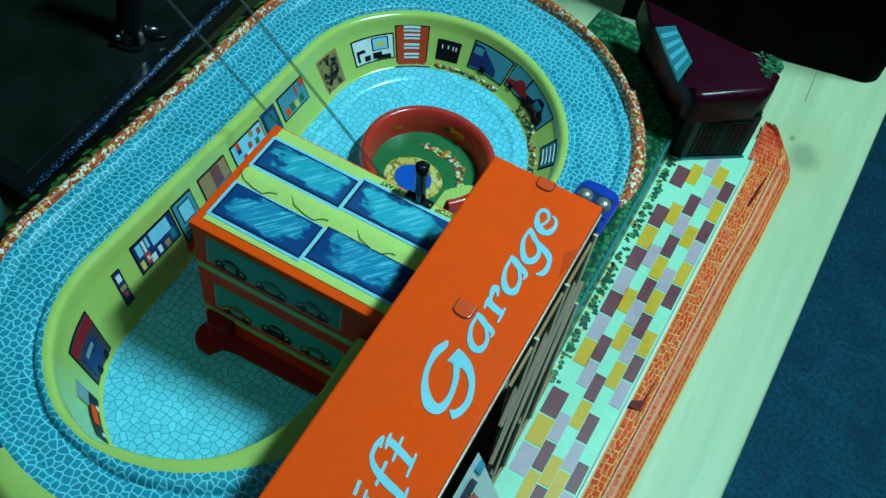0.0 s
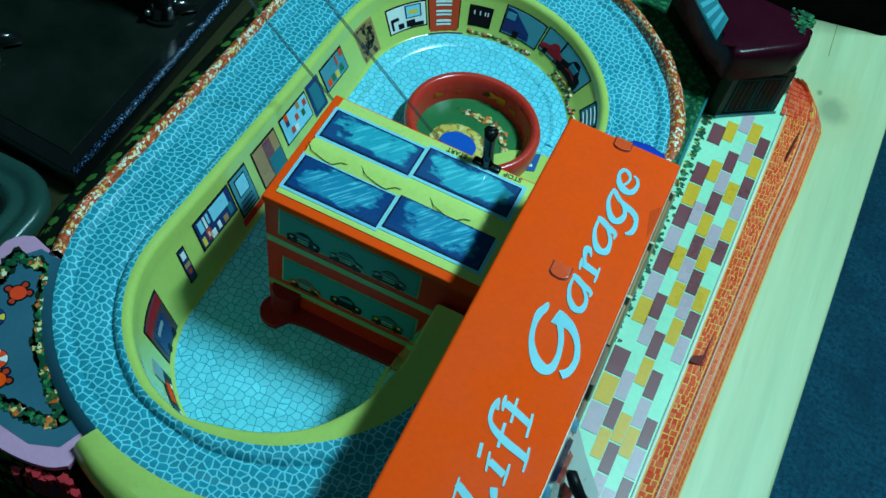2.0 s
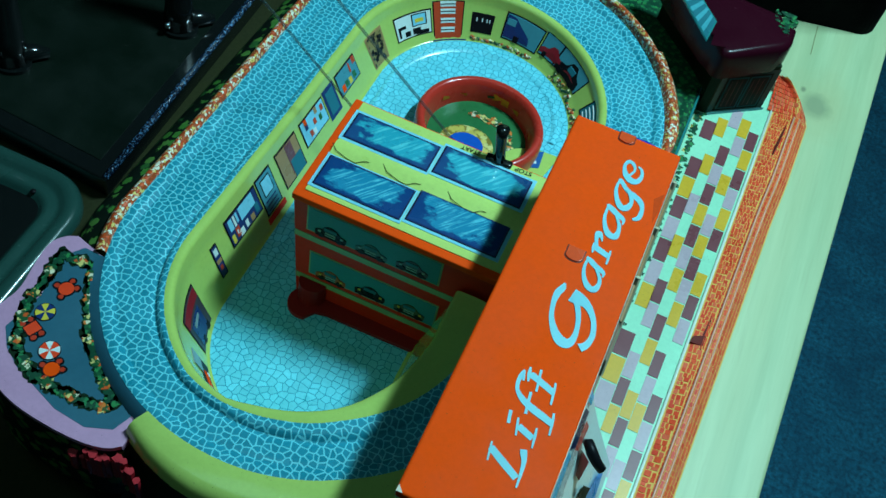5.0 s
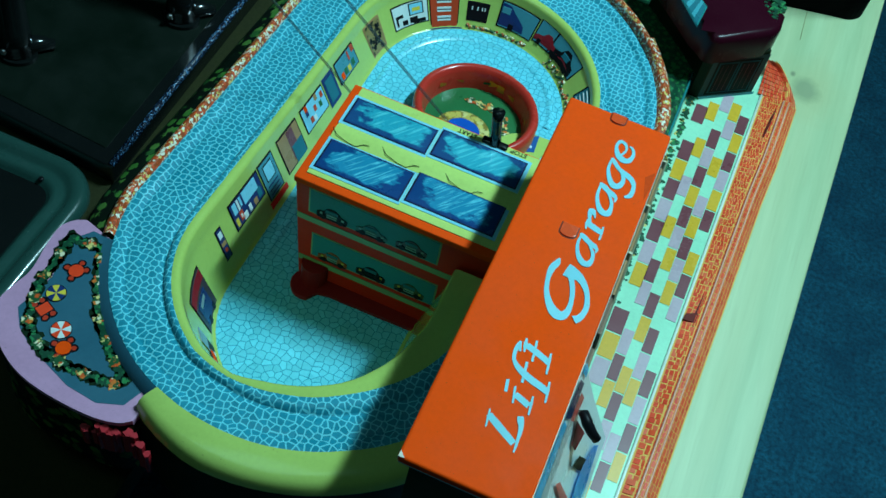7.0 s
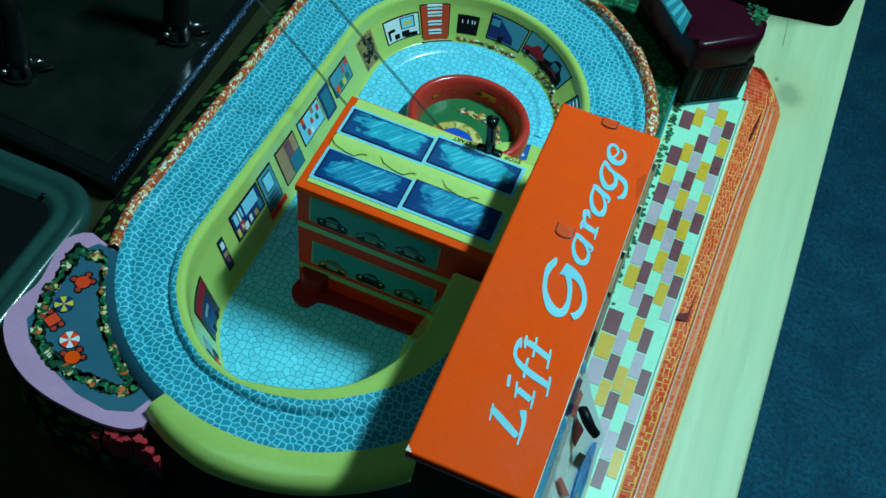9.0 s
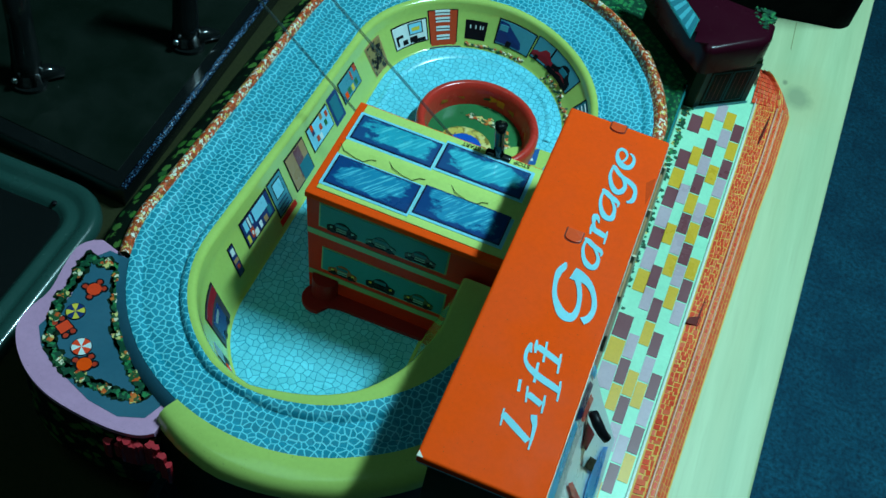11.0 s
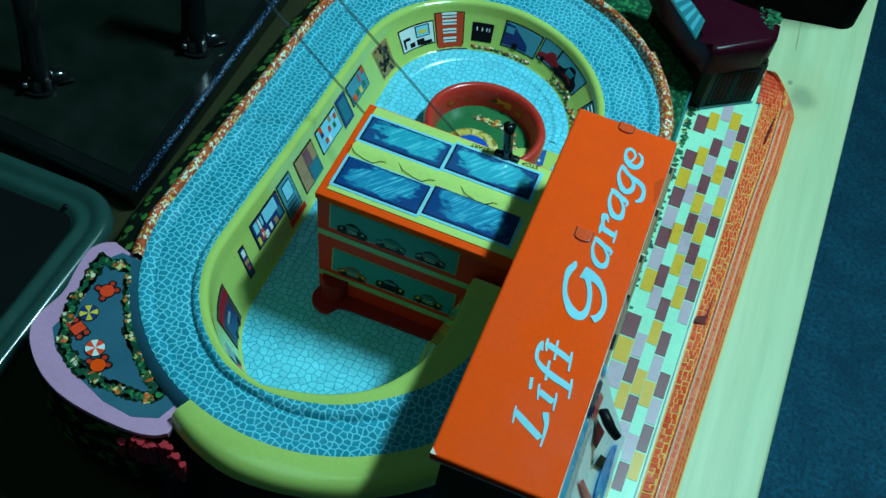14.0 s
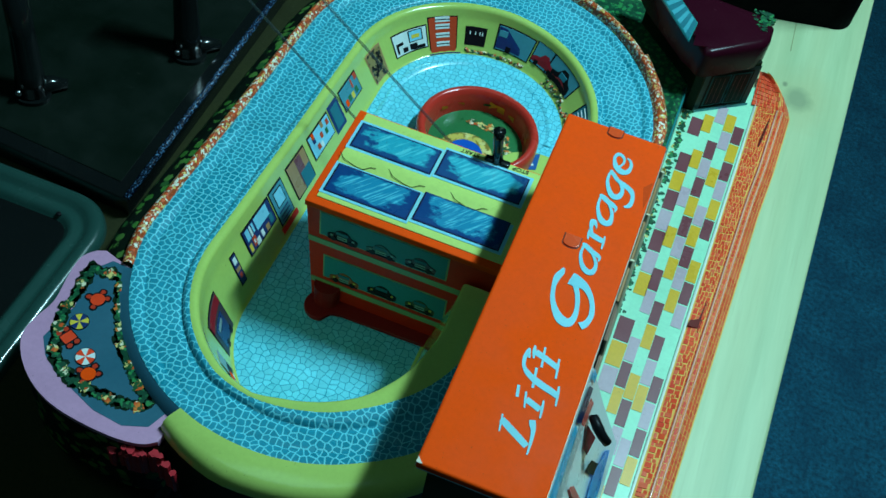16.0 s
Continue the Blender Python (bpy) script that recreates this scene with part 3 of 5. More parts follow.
cafe_set(-212.5, -163, 20, False, TABLE_RED)
sunshade(-213.5, -180, 5.0, NAVY, YELLOW)
cafe_set(-213.5, -191, -25, True, TABLE_RED)
sunshade(-198.5, -198, 5.2, TABLE_RED, WHITE)
cafe_set(-191.5, -206.5, 15, False, ORANGE)
rows = []
for a in range(196, 245, 4):
    q = place("near", a)
    rows.append([at(q, q[5] - 0.6, q[4] + 1.1), at(q, q[5] + 1.6, q[4] + 0.4), at(q, q[5] + 5.5, TZ + 0.3)])
part("terrace_kerb", loft(rows), SLATE, toy, "slate-blue strip beside the road", True)
bm = bmesh.new()
for k in range(34):
    x = rng.uniform(-163, -124)
    y = lerp(x, [-163, -147, -137, -124], [-236, -233.5, -230, -237]) - 0.4
    prism(blob_outline(x, y, rng.uniform(1.2, 2.4), rng, 9, 0.4), 36 + rng.uniform(0, 10), 54 + rng.uniform(0, 7), 0, bm)
part("rose_bed_print", bm, plain("rose_print", (0.46, 0.012, 0.022), 0.5, coat=0.0), terrace, "dark red roses")

# ---------------------------------------------------------------- pictures on the yard wall


def on_wall(kind, v, h, lift=0.5):
    s = place(kind, v)
    r, z = wall_rz(s, h)
    return at(s, r - lift, z)


def wall_patch(name, mat, kind, a0, a1, h0, h1, parent=None, lift=0.5, kind2=None, n=6, label="", skew=0.0):
    rows = []
    for i in range(n + 1):
        v = a0 + (a1 - a0) * i / n
        rows.append([on_wall(kind, v, h0, lift - 0.5), on_wall(kind, v, h0, lift), on_wall(kind, v, (h0 + h1) / 2, lift), on_wall(kind, v, h1, lift), on_wall(kind, v, h1, lift - 0.5)])
    return part(name, loft(rows), mat, parent or yard_pictures, label)


yard_pictures = bpy.data.objects["yard_wall"]


def framed(name, mat, kind, a0, a1, h0, h1, edge=1.0, label="", frame_mat=None):
    """A printed panel with a dark outline; returns the outline part."""
    back = wall_patch(name, frame_mat or BLACK, kind, a0, a1, h0, h1, None, 0.35, label=label)
    sgn = 1 if a1 > a0 else -1
    da = edge * sgn * (1.0 if kind == "y" else math.degrees(1 / 80))
    return wall_patch(name + "_print", mat, kind, a0 + da, a1 - da, h0 + edge / 36, h1 - edge / 36, None, 0.6)


SKY_PRINT = plain("shop_blue_print", (0.06, 0.27, 0.34), 0.3)
# long side, from the near end
framed("petrol_pump", NAVY, "y", -95, -88.5, 0.24, 0.73, 0.8, "printed petrol pump")
wall_patch("pump_dial", WHITE, "y", -93.5, -90, 0.58, 0.68, lift=0.75)
wall_patch("pump_band", TAN, "y", -94, -89.5, 0.46, 0.52, lift=0.75)
wall_patch("pump_band", RED, "y", -93, -90.5, 0.36, 0.42, lift=0.75)
framed("shop_window", NAVY, "y", -77, -41, 0.39, 0.82, 1.0, "printed shop window with goods")
for y0, y1, h0, h1, m in ((-74, -70, 0.62, 0.78, PALE_BLUE), (-69, -67, 0.62, 0.78, WHITE), (-66, -64, 0.64, 0.78, PALE_BLUE), (-75, -72, 0.44, 0.56, YELLOW), (-70, -66, 0.46, 0.60, RED), (-69, -67.4, 0.50, 0.56, WHITE), (-67, -62.5, 0.42, 0.52, WHITE), (-62, -46, 0.60, 0.79, PALE_BLUE), (-60, -57, 0.44, 0.54, WHITE), (-54, -50, 0.43, 0.52, TAN), (-48, -44, 0.45, 0.60, TEAL)):
    wall_patch("shop_article", m, "y", y0, y1, h0, h1, lift=0.8, n=2)
framed("shop_door", SKY_PRINT, "y", -40, -21.5, 0.20, 0.83, 1.0, "printed blue shop door")
wall_patch("door_pane", BLACK, "y", -36, -25, 0.48, 0.76, lift=0.75)
wall_patch("door_pane", PALE_BLUE, "y", -35.3, -25.7, 0.50, 0.74, lift=0.9)
for h in (0.40, 0.33, 0.26):
    wall_patch("door_line", NAVY, "y", -37, -25, h, h + 0.02, lift=0.75, n=2)
wall_patch("door_step", DEEP_RED, "y", -42, -20, 0.10, 0.19, lift=1.2)
framed("open_doorway", TAN, "y", -14.5, 12.4, 0.20, 0.83, 1.0, "printed doorway, tan and dark")
wall_patch("doorway_shade", PLUM, "y", -3, 5, 0.30, 0.80, lift=0.75)
wall_patch("doorway_glass", TEAL, "y", -2, 11, 0.22, 0.52, lift=0.9)
framed("cafe_window", PALE_BLUE, "y", 18, 50, 0.36, 0.82, 1.0, "printed cafe window with coloured shapes")
for y, h, m in ((23, 0.62, NAVY), (23, 0.70, ORANGE), (26, 0.45, RED), (33, 0.56, RED), (37, 0.70, TAN), (40, 0.52, GREEN), (44, 0.64, RED), (30, 0.42, WHITE)):
    wall_patch("cafe_shape", m, "y", y, y + 3.4, h, h + 0.10, lift=0.8, n=2)
framed("side_door", TEAL, "y", 51.5, 67, 0.26, 0.84, 2.6, "printed door with dark frame", NAVY)
framed("garden_window", SKY_PRINT, "y", 70, 99, 0.38, 0.84, 1.0, "printed window onto flowers")
for y, h, m in ((74, 0.44, ORANGE), (79, 0.46, GREEN), (84, 0.44, YELLOW), (90, 0.46, GREEN), (94, 0.70, RED)):
    wall_patch("window_flower", m, "y", y, y + 4, h, h + 0.12, lift=0.8, n=2)
wall_patch("window_bar", RED, "y", 88, 90, 0.62, 0.80, lift=0.85, n=2)
# far round end
framed("hatch_door", dabs("hatch_print", (0.30, 0.21, 0.07), [(0.010, 0.010, 0.010), (0.03, 0.025, 0.015)], 0.0042, 0.42), "far", 181, 166.5, 0.08, 0.78, 1.2, "printed brown hatch with dark marks", TAN)
for k in range(14):
    a, h = rng.uniform(168.5, 178), rng.uniform(0.16, 0.68)
    wall_patch("hatch_mark", BLACK, "far", a, a + 1.6, h, h + 0.07, lift=0.9, n=1)
framed("workshop_window", WHITE, "far", 158, 135, 0.20, 0.72, 1.0, "printed workshop window with machines")
wall_patch("workshop_picture", BLACK, "far", 147, 138, 0.42, 0.68, lift=0.75)
wall_patch("workshop_picture_print", PALE_BLUE, "far", 146.3, 138.7, 0.44, 0.66, lift=0.9)
wall_patch("workshop_picture_sun", YELLOW, "far", 145, 140, 0.50, 0.58, lift=1.0)
for a0, a1, h0, h1 in ((156, 154.6, 0.28, 0.50), (155, 151, 0.44, 0.50), (152, 148.5, 0.26, 0.36), (147, 142, 0.26, 0.38), (145, 137, 0.24, 0.31)):
    wall_patch("machine_print", BLACK, "far", a0, a1, h0, h1, lift=0.9, n=2)
framed("red_door", RED, "far", 134.2, 117.5, 0.02, 0.86, 0.8, "printed red double door with wavy panes")
for h in (0.18, 0.38, 0.58, 0.74):
    wall_patch("door_wave", WHITE, "far", 130, 122, h, h + 0.11, lift=0.8)
    wall_patch("door_wave_line", BLACK, "far", 130, 122, h + 0.045, h + 0.065, lift=0.9)
wall_patch("door_step", NAVY, "far", 135, 115, 0.0, 0.03, lift=1.4)
framed("black_sign", BLACK, "far", 113, 101, 0.20, 0.64, 0.5, "printed black board with white marks")
for a in (110.5, 107.5, 105, 103.5):
    wall_patch("board_mark", WHITE, "far", a, a - 0.6, 0.46, 0.54, lift=0.8, n=1)
framed("showroom_window", SKY_PRINT, "far", 95.5, 73.5, 0.22, 0.84, 1.0, "printed showroom window with a blue car")
framed("showroom_window", SKY_PRINT, "far", 73, 38, 0.30, 0.90, 1.0, "printed showroom window with a red car")
wall_patch("window_bar", BLACK, "far", 61.5, 60.5, 0.30, 0.90, lift=0.8)


def car_on_wall(mat, a0, a1, h0, h1, line):
    """A printed car seen through the window; line: the roofline as shares of the length and the height."""
    rows = []
    n = 16
    for i in range(n + 1):
        f = i / n
        a = a0 + (a1 - a0) * f
        top = h0 + (h1 - h0) * lerp(f, [p for p, _ in line], [q for _, q in line])
        rows.append([on_wall("far", a, h0, 0.8), on_wall("far", a, (h0 + top) / 2, 1.1), on_wall("far", a, max(top, h0 + 0.03), 0.8)])
    part("car_print", loft(rows), mat, yard_pictures)


LOW_CAR = ((0, 0.35), (0.12, 0.5), (0.3, 0.55), (0.42, 0.95), (0.62, 1.0), (0.78, 0.6), (0.95, 0.5), (1, 0.2))
car_on_wall(NAVY, 94.6, 79.5, 0.28, 0.80, ((0, 1.0), (0.3, 0.95), (0.5, 0.72), (0.8, 0.45), (0.95, 0.32), (1, 0.1)))
wall_patch("car_glass_print", SKY_PRINT, "far", 94.2, 89.5, 0.58, 0.72, lift=1.3, n=3)
wall_patch("wheel_print", BLACK, "far", 88.5, 85.5, 0.25, 0.38, lift=1.3, n=2)
car_on_wall(RUST, 72.5, 57, 0.38, 0.70, LOW_CAR)
wall_patch("wheel_print", BLACK, "far", 70, 67.5, 0.33, 0.45, lift=1.3, n=2)
car_on_wall(BLACK, 60, 40, 0.32, 0.80, LOW_CAR)
car_on_wall(RUST, 57, 43, 0.40, 0.62, LOW_CAR)
wall_patch("car_glass_print", TEAL, "far", 52, 46.5, 0.54, 0.68, lift=1.4, n=3)
for a in (56, 44.5):
    wall_patch("wheel_print", BLACK, "far", a - 1.6, a + 1.6, 0.30, 0.44, lift=1.4, n=2)
bm = bmesh.new()
for a in range(112, 74, -1):
    x, y, z = on_wall("far", a + rng.uniform(-0.4, 0.4), rng.uniform(0.03, 0.10), 0.4)
    ball(x, y, z, rng.uniform(1.0, 1.8), 1.0, bm, 1)
for a in range(58, 6, -1):
    x, y, z = on_wall("far", a + rng.uniform(-0.4, 0.4), rng.uniform(0.03, 0.22), 0.4)
    ball(x, y, z, rng.uniform(1.0, 2.0), 1.0, bm, 1)
part("flower_strip", bm, BLOSSOM, toy, "printed yellow and orange flowers along the wall foot", True)
framed("grille_window", TEAL, "far", 27, 12, 0.34, 1.0, 1.6, "printed dark grille window", BLACK)
for k in range(4):
    wall_patch("grille_bar", WHITE, "far", 24.5, 14.5, 0.45 + k * 0.12, 0.47 + k * 0.12, lift=0.9, n=2)
# near round end: shed with a blue car, and a truck
framed("shed", plain("shed_print", (0.05, 0.04, 0.05), 0.4), "near", 193, 212, 0.06, 0.70, 0.8, "printed shed with a red roof and a blue car", BLACK)
wall_patch("shed_roof", RUST, "near", 193.6, 211.4, 0.52, 0.66, lift=0.8)
wall_patch("shed_car", NAVY, "near", 197, 209, 0.12, 0.46, lift=0.9)
wall_patch("shed_car_glass", GREY, "near", 199.5, 206.5, 0.36, 0.42, lift=1.0)
for a in (197.5, 205):
    wall_patch("shed_wheel", BLACK, "near", a - 1.2, a + 1.2, 0.06, 0.16, lift=1.1, n=2)
wall_patch("truck_print", BLACK, "near", 219, 240, 0.06, 0.30, lift=0.5, label="printed black and orange truck")
wall_patch("truck_load", ORANGE, "near", 224, 233, 0.12, 0.24, lift=0.8)
wall_patch("truck_mast", GREY, "near", 219, 226, 0.28, 0.52, lift=0.6)
for a in (224, 237):
    wall_patch("truck_wheel", WHITE, "near", a - 1, a + 1, 0.08, 0.13, lift=0.9, n=2)

# ---------------------------------------------------------------- garden with pond and red wall
GX, GY = -70.0, 96.0
rows = []
for a in range(-46, 242, 7):
    c, s = math.cos(radians(a)), math.sin(radians(a))
    prof = [(43.5, FLOOR + 0.1), (44.5, FLOOR + 5), (44.8, 27), (43.6, 30), (41.4, 31), (39.2, 30), (37.6, 26), (36, 18), (35, FLOOR + 0.2)]
    rows.append([(GX + r * c, GY + r * s * 0.96, z) for r, z in prof])
part("garden_wall", loft(rows), POOL_RED, toy, "glossy red curved garden wall", True)
for a, m in ((62, OCHRE), (78, OCHRE), (95, GREEN), (88, OCHRE), (128, OCHRE), (150, OCHRE), (20, OCHRE), (5, TAN), (143, RED)):
    c, s = math.cos(radians(a)), math.sin(radians(a))
    x, y = GX + 35.6 * c, GY + 35.6 * 0.96 * s
    bm = bmesh.new()
    quad = [(-3, -1.4), (3, -1.4), (3, 1.4), (-3, 1.4)]
    bm.faces.new([bm.verts.new((x - s * u, y + c * u, 20 + w + rng.uniform(-2, 3))) for u, w in quad])
    bmesh.ops.solidify(bm, geom=bm.faces[:], thickness=0.6)
    part("ivy_patch", bm, m, bpy.data.objects["garden_wall"])
lawn = part("garden_lawn", prism([(GX + 35.4 * math.cos(radians(a)), GY + 34 * math.sin(radians(a))) for a in range(-40, 221, 10)], FLOOR + 0.1, FLOOR + 1.0), GREEN, toy, "green garden lawn with flower bed and pond")
part("pond_edge", disc(-74, 86, FLOOR + 0.9, FLOOR + 1.3, 19.5, 17.5), COBBLE, lawn, "yellow cobbles round the pond")
POND = plain("pond_blue", (0.010, 0.10, 0.50), 0.15, coat=0.8)
part("pond", disc(-74, 85.5, FLOOR + 1.2, FLOOR + 1.5, 12.5, 11.0), POND, lawn, "bright blue pond")
bm = bmesh.new()
for k in range(46):
    a = radians(118 - k * 3.3)
    r = 24 + rng.uniform(-2.5, 2.5)
    prism(blob_outline(GX + 1 + r * math.cos(a), GY - 3 + r * 0.92 * math.sin(a), rng.uniform(1.5, 3.0), rng, 8, 0.4), FLOOR + 1, FLOOR + 1.3 + rng.uniform(0, 0.4), 0, bm)
part("flower_bed", bm, BLOSSOM, lawn, "curved bed of white and orange flowers")
island = part("parking_island", prism([(-52, 70), (-18, 78), (-12, 108), (-30, 107), (-42, 100), (-52, 88)], FLOOR + 0.2, FLOOR + 1.8, 0.4), LIME, toy, "lime parking island")
plate = part("parking_sign", prism([(-35.5, 100.5), (-23, 107), (-21.5, 91), (-32.5, 86)], FLOOR + 1.7, FLOOR + 2.2), plain("sign_blue", (0.01, 0.10, 0.32), 0.3), island, "blue parking sign")
part("letter", lettering("P", (-24.5, 93.5, FLOOR + 2.2), (-0.35, 0.94, 0), (-0.94, -0.35, 0), 7, 7.5, 0, 0.03), WHITE, plate)

# ---------------------------------------------------------------- the garage building
X0, X1, Y0, Y1, BZ = -126.0, 6.0, -77.0, 3.0, 106.0
building = part("garage_building", merged(loft([[(X0 + 5, Y0 + 3, 13), (X0 + 1, Y0 + 1, BZ - 1)], [(X1, Y0 + 3, 13), (X1, Y0 + 1, BZ - 1)], [(X1, Y1 - 2, 13), (X1, Y1 - 1, BZ - 1)], [(X0 + 5, Y1 - 2, 13), (X0 + 1, Y1 - 1, BZ - 1)]], True), prism([(X0 + 1, Y0 + 1), (X1, Y0 + 1), (X1, Y1 - 1), (X0 + 1, Y1 - 1)], BZ - 3, BZ - 1)), DEEP_RED, toy, "red two-storey garage block")
roof = part("roof", box(X0, X1, Y0, Y1, BZ - 4, BZ + 0.6, 0.7), ORANGE, building, "orange-edged flat roof")
panel = part("roof_panel", box(X0 + 5, X1 - 0.5, Y0 + 5.5, Y1 - 1.2, BZ + 0.4, BZ + 1.2, 0.2), ROOF_LIME, roof, "lime roof panel")
# folded ridge between the two rows of panes
rows = [[(x, -45, BZ + 1.1), (x, -42, BZ + 1.6), (x, -37, BZ + 2.8), (x, -34, BZ + 2.9), (x, -30.5, BZ + 1.6), (x, -28.5, BZ + 1.1)] for x in np.linspace(X0 + 5.2, X1 - 0.6, 12)]
part("roof_ridge", loft(rows), ROOF_LIME, roof, smooth=True)
for x0, x1, y0, y1 in ((-119.3, -68.2, -28, -7.5), (-65.4, -12.8, -26.5, -5.0), (-119, -67.8, -66.2, -43.8), (-65.0, -12.6, -64, -41.2)):
    part("pane_border", box(x0 - (2.3 if x0 < -100 else 1.3), x1 + (2.3 if x1 > -60 else 1.2), y0 - 2.0, y1 + 2.0, BZ + 1.0, BZ + (1.5 if x0 < -100 else 1.53)), PALE_BLUE, roof)
    part("skylight", box(x0 - 0.5, x1 + 0.2, y0 - 0.2, y1 + 0.2, BZ + 1.3, BZ + 1.75), BLACK, roof)
    part("skylight_rim", box(x0 + 0.3, x1 - 0.3, y0 + 0.3, y1 - 0.3, BZ + 1.4, BZ + 1.9), NAVY, roof)
    part("skylight_pane", box(x0 + 1.0, x1 - 1.0, y0 + 1.0, y1 - 1.0, BZ + 1.5, BZ + 2.05), PANES if y0 < -40 else BACK_PANES, roof, "printed blue skylight with brushed reflections")
CRACKLINE = plain("black_line_print", (0.02, 0.025, 0.01), 0.4)
for base in (-118, -87, -48):
    pts = [(base - 4, -36), (base, -40), (base + 8, -42), (base + 13, -42.5), (base + 17, -39.5), (base + 20, -39)]
    part("ridge_line", tube([(x, y, BZ + 1.9 + (0.9 if y > -41 else 0.1)) for x, y in pts], 0.2, 5), CRACKLINE, roof)
part("word_start", lettering("START", (-46.5, 1.1, BZ + 1.22), (-1, -0.05, 0), (0, -1, 0), 11.5, 2.9, 0, 0.015, 0.2), BLACK, roof)
part("word_stop", lettering("STOP", (-15.0, 1.4, BZ + 1.22), (-1, -0.05, 0), (0, -1, 0), 10, 2.9, 0, 0.015, 0.2), BLACK, roof)
# lever
lever = part("lever", box(-43, -27, -2.8, 2.2, BZ + 0.6, BZ + 3.4, 1.2), GLOSS_BLACK, building, "black start and stop lever", True)
part("lever_arm", tube([(-35, 0, BZ + 2), (-36.5, 2, BZ + 9), (-38, 3.5, BZ + 17), (-38.5, 4.5, BZ + 23)], 2.2, 10, None, [3.6, 2.9, 3.3, 3.9]), GLOSS_BLACK, lever, smooth=True)
# front wall prints
def front(name, x0, x1, z0, z1, mat, parent=building, lift=0.4, label=""):
    def yz(z):
        return Y0 + 3 - 2 * (z - 13) / (BZ - 14)
    b = bmesh.new()
    vs = [b.verts.new(p) for p in ((x0, yz(z0) - lift, z0), (x1, yz(z0) - lift, z0), (x1, yz(z1) - lift, z1), (x0, yz(z1) - lift, z1))]
    vs += [b.verts.new(p) for p in ((x0, yz(z0) + 0.2, z0), (x1, yz(z0) + 0.2, z0), (x1, yz(z1) + 0.2, z1), (x0, yz(z1) + 0.2, z1))]
    for f in ((0, 1, 2, 3), (0, 4, 5, 1), (1, 5, 6, 2), (2, 6, 7, 3), (3, 7, 4, 0)):
        b.faces.new([vs[i] for i in f])
    return part(name, b, mat, parent, label)


BAND = plain("sage_band_print", (0.26, 0.40, 0.18), 0.32)
FACADE_GLASS = plain("facade_glass_print", (0.03, 0.24, 0.28), 0.36, coat=0.0, spec=0.2)
GRILLE = plain("grille_print", (0.24, 0.42, 0.36), 0.4)
for z0, z1, dx in ((69.5, 74.5, 1.8), (28, 33, 4.0)):
    front("band", X0 + dx + 0.6, X1, z0, z1, BAND)
CAR_DULL, CAR_PLUM, CAR_RUST, CAR_OLIVE = plain("dull_teal_print", (0.05, 0.15, 0.15), 0.4), plain("dull_plum_print", (0.07, 0.06, 0.07), 0.4), plain("dull_orange_print", (0.42, 0.10, 0.02), 0.4), plain("dull_olive_print", (0.06, 0.08, 0.03), 0.4)
GARAGE_CARS = [(-101.5, 86, BLACK), (-77, 86.5, CAR_DULL), (-52.5, 88, CAR_PLUM), (-99, 44, CAR_RUST), (-74, 46, BLACK), (-49, 46, CAR_OLIVE)]
for x0, x1, z0, z1 in ((-116.5, -36, 79, 101), (-113.5, -33, 37, 60)):
    win = front("showroom_window", x0, x1, z0, z1, BAND, label="printed showroom window with three cars")
    front("window_glass", x0 + 1, x1 - 1, z0 + 1, z1 - 1, FACADE_GLASS, win, 0.7)
    for cxx, czz, m in GARAGE_CARS:
        if z0 < czz < z1:
            n, pts = 18, []
            for i in range(n + 1):
                f = i / n
                top = 2.2 + (4.6 if 0.22 < f < 0.78 else 0) * math.sin(math.pi * (f - 0.22) / 0.56) ** 0.6 if 0.22 < f < 0.78 else 2.2 * math.sin(math.pi * min(f, 1 - f) / 0.44 + 0.3)
                pts.append((cxx - 9.5 + 19 * f, czz - 4 + 1.2 + top))
            pts += [(cxx + 9.5, czz - 5), (cxx - 9.5, czz - 5)]
            b = bmesh.new()
            ys = Y0 + 3 - 2 * (czz - 13) / (BZ - 14)
            lo, hi = [b.verts.new((x, ys - 0.6, z)) for x, z in pts], [b.verts.new((x, ys - 1.2, z)) for x, z in pts]
            b.faces.new(hi)
            for i in range(len(pts)):
                b.faces.new((lo[i], lo[(i + 1) % len(pts)], hi[(i + 1) % len(pts)], hi[i]))
            part("car_print", b, m, win)
            for wx in (-5.5, 5.5):
                b = disc(0, 0, 0, 0.5, 2.0, n=14)
                for v in b.verts:
                    v.co = Vector((cxx + wx + v.co.x, ys - 1.2 - v.co.z, czz - 4.6 + v.co.y))
                part("wheel_print", b, BLACK, win)
            front("car_glass_print", cxx - 4, cxx + 3.5, czz - 0.2, czz + 2.4, TEAL, win, 1.5)
            front("car_grille_print", cxx - 3.2, cxx + 3.0, czz - 4.6, czz - 1.2, GRILLE if m is not BLACK or czz > 60 else BLACK, win, 1.6)
            for k in (-1.2, 0.6):
                front("grille_bar_print", cxx - 3.0, cxx + 2.8, czz - 3.4 + k, czz - 3.0 + k, BLACK, win, 1.8)
            for wx in (-7.4, 6.0):
                front("headlamp_print", cxx + wx, cxx + wx + 1.6, czz - 2.6, czz - 1.2, YELLOW if czz < 60 else GRILLE, win, 1.7)
            front("bumper_print", cxx - 9.0, cxx + 9.0, czz - 5.6, czz - 5.0, BLACK, win, 1.9)
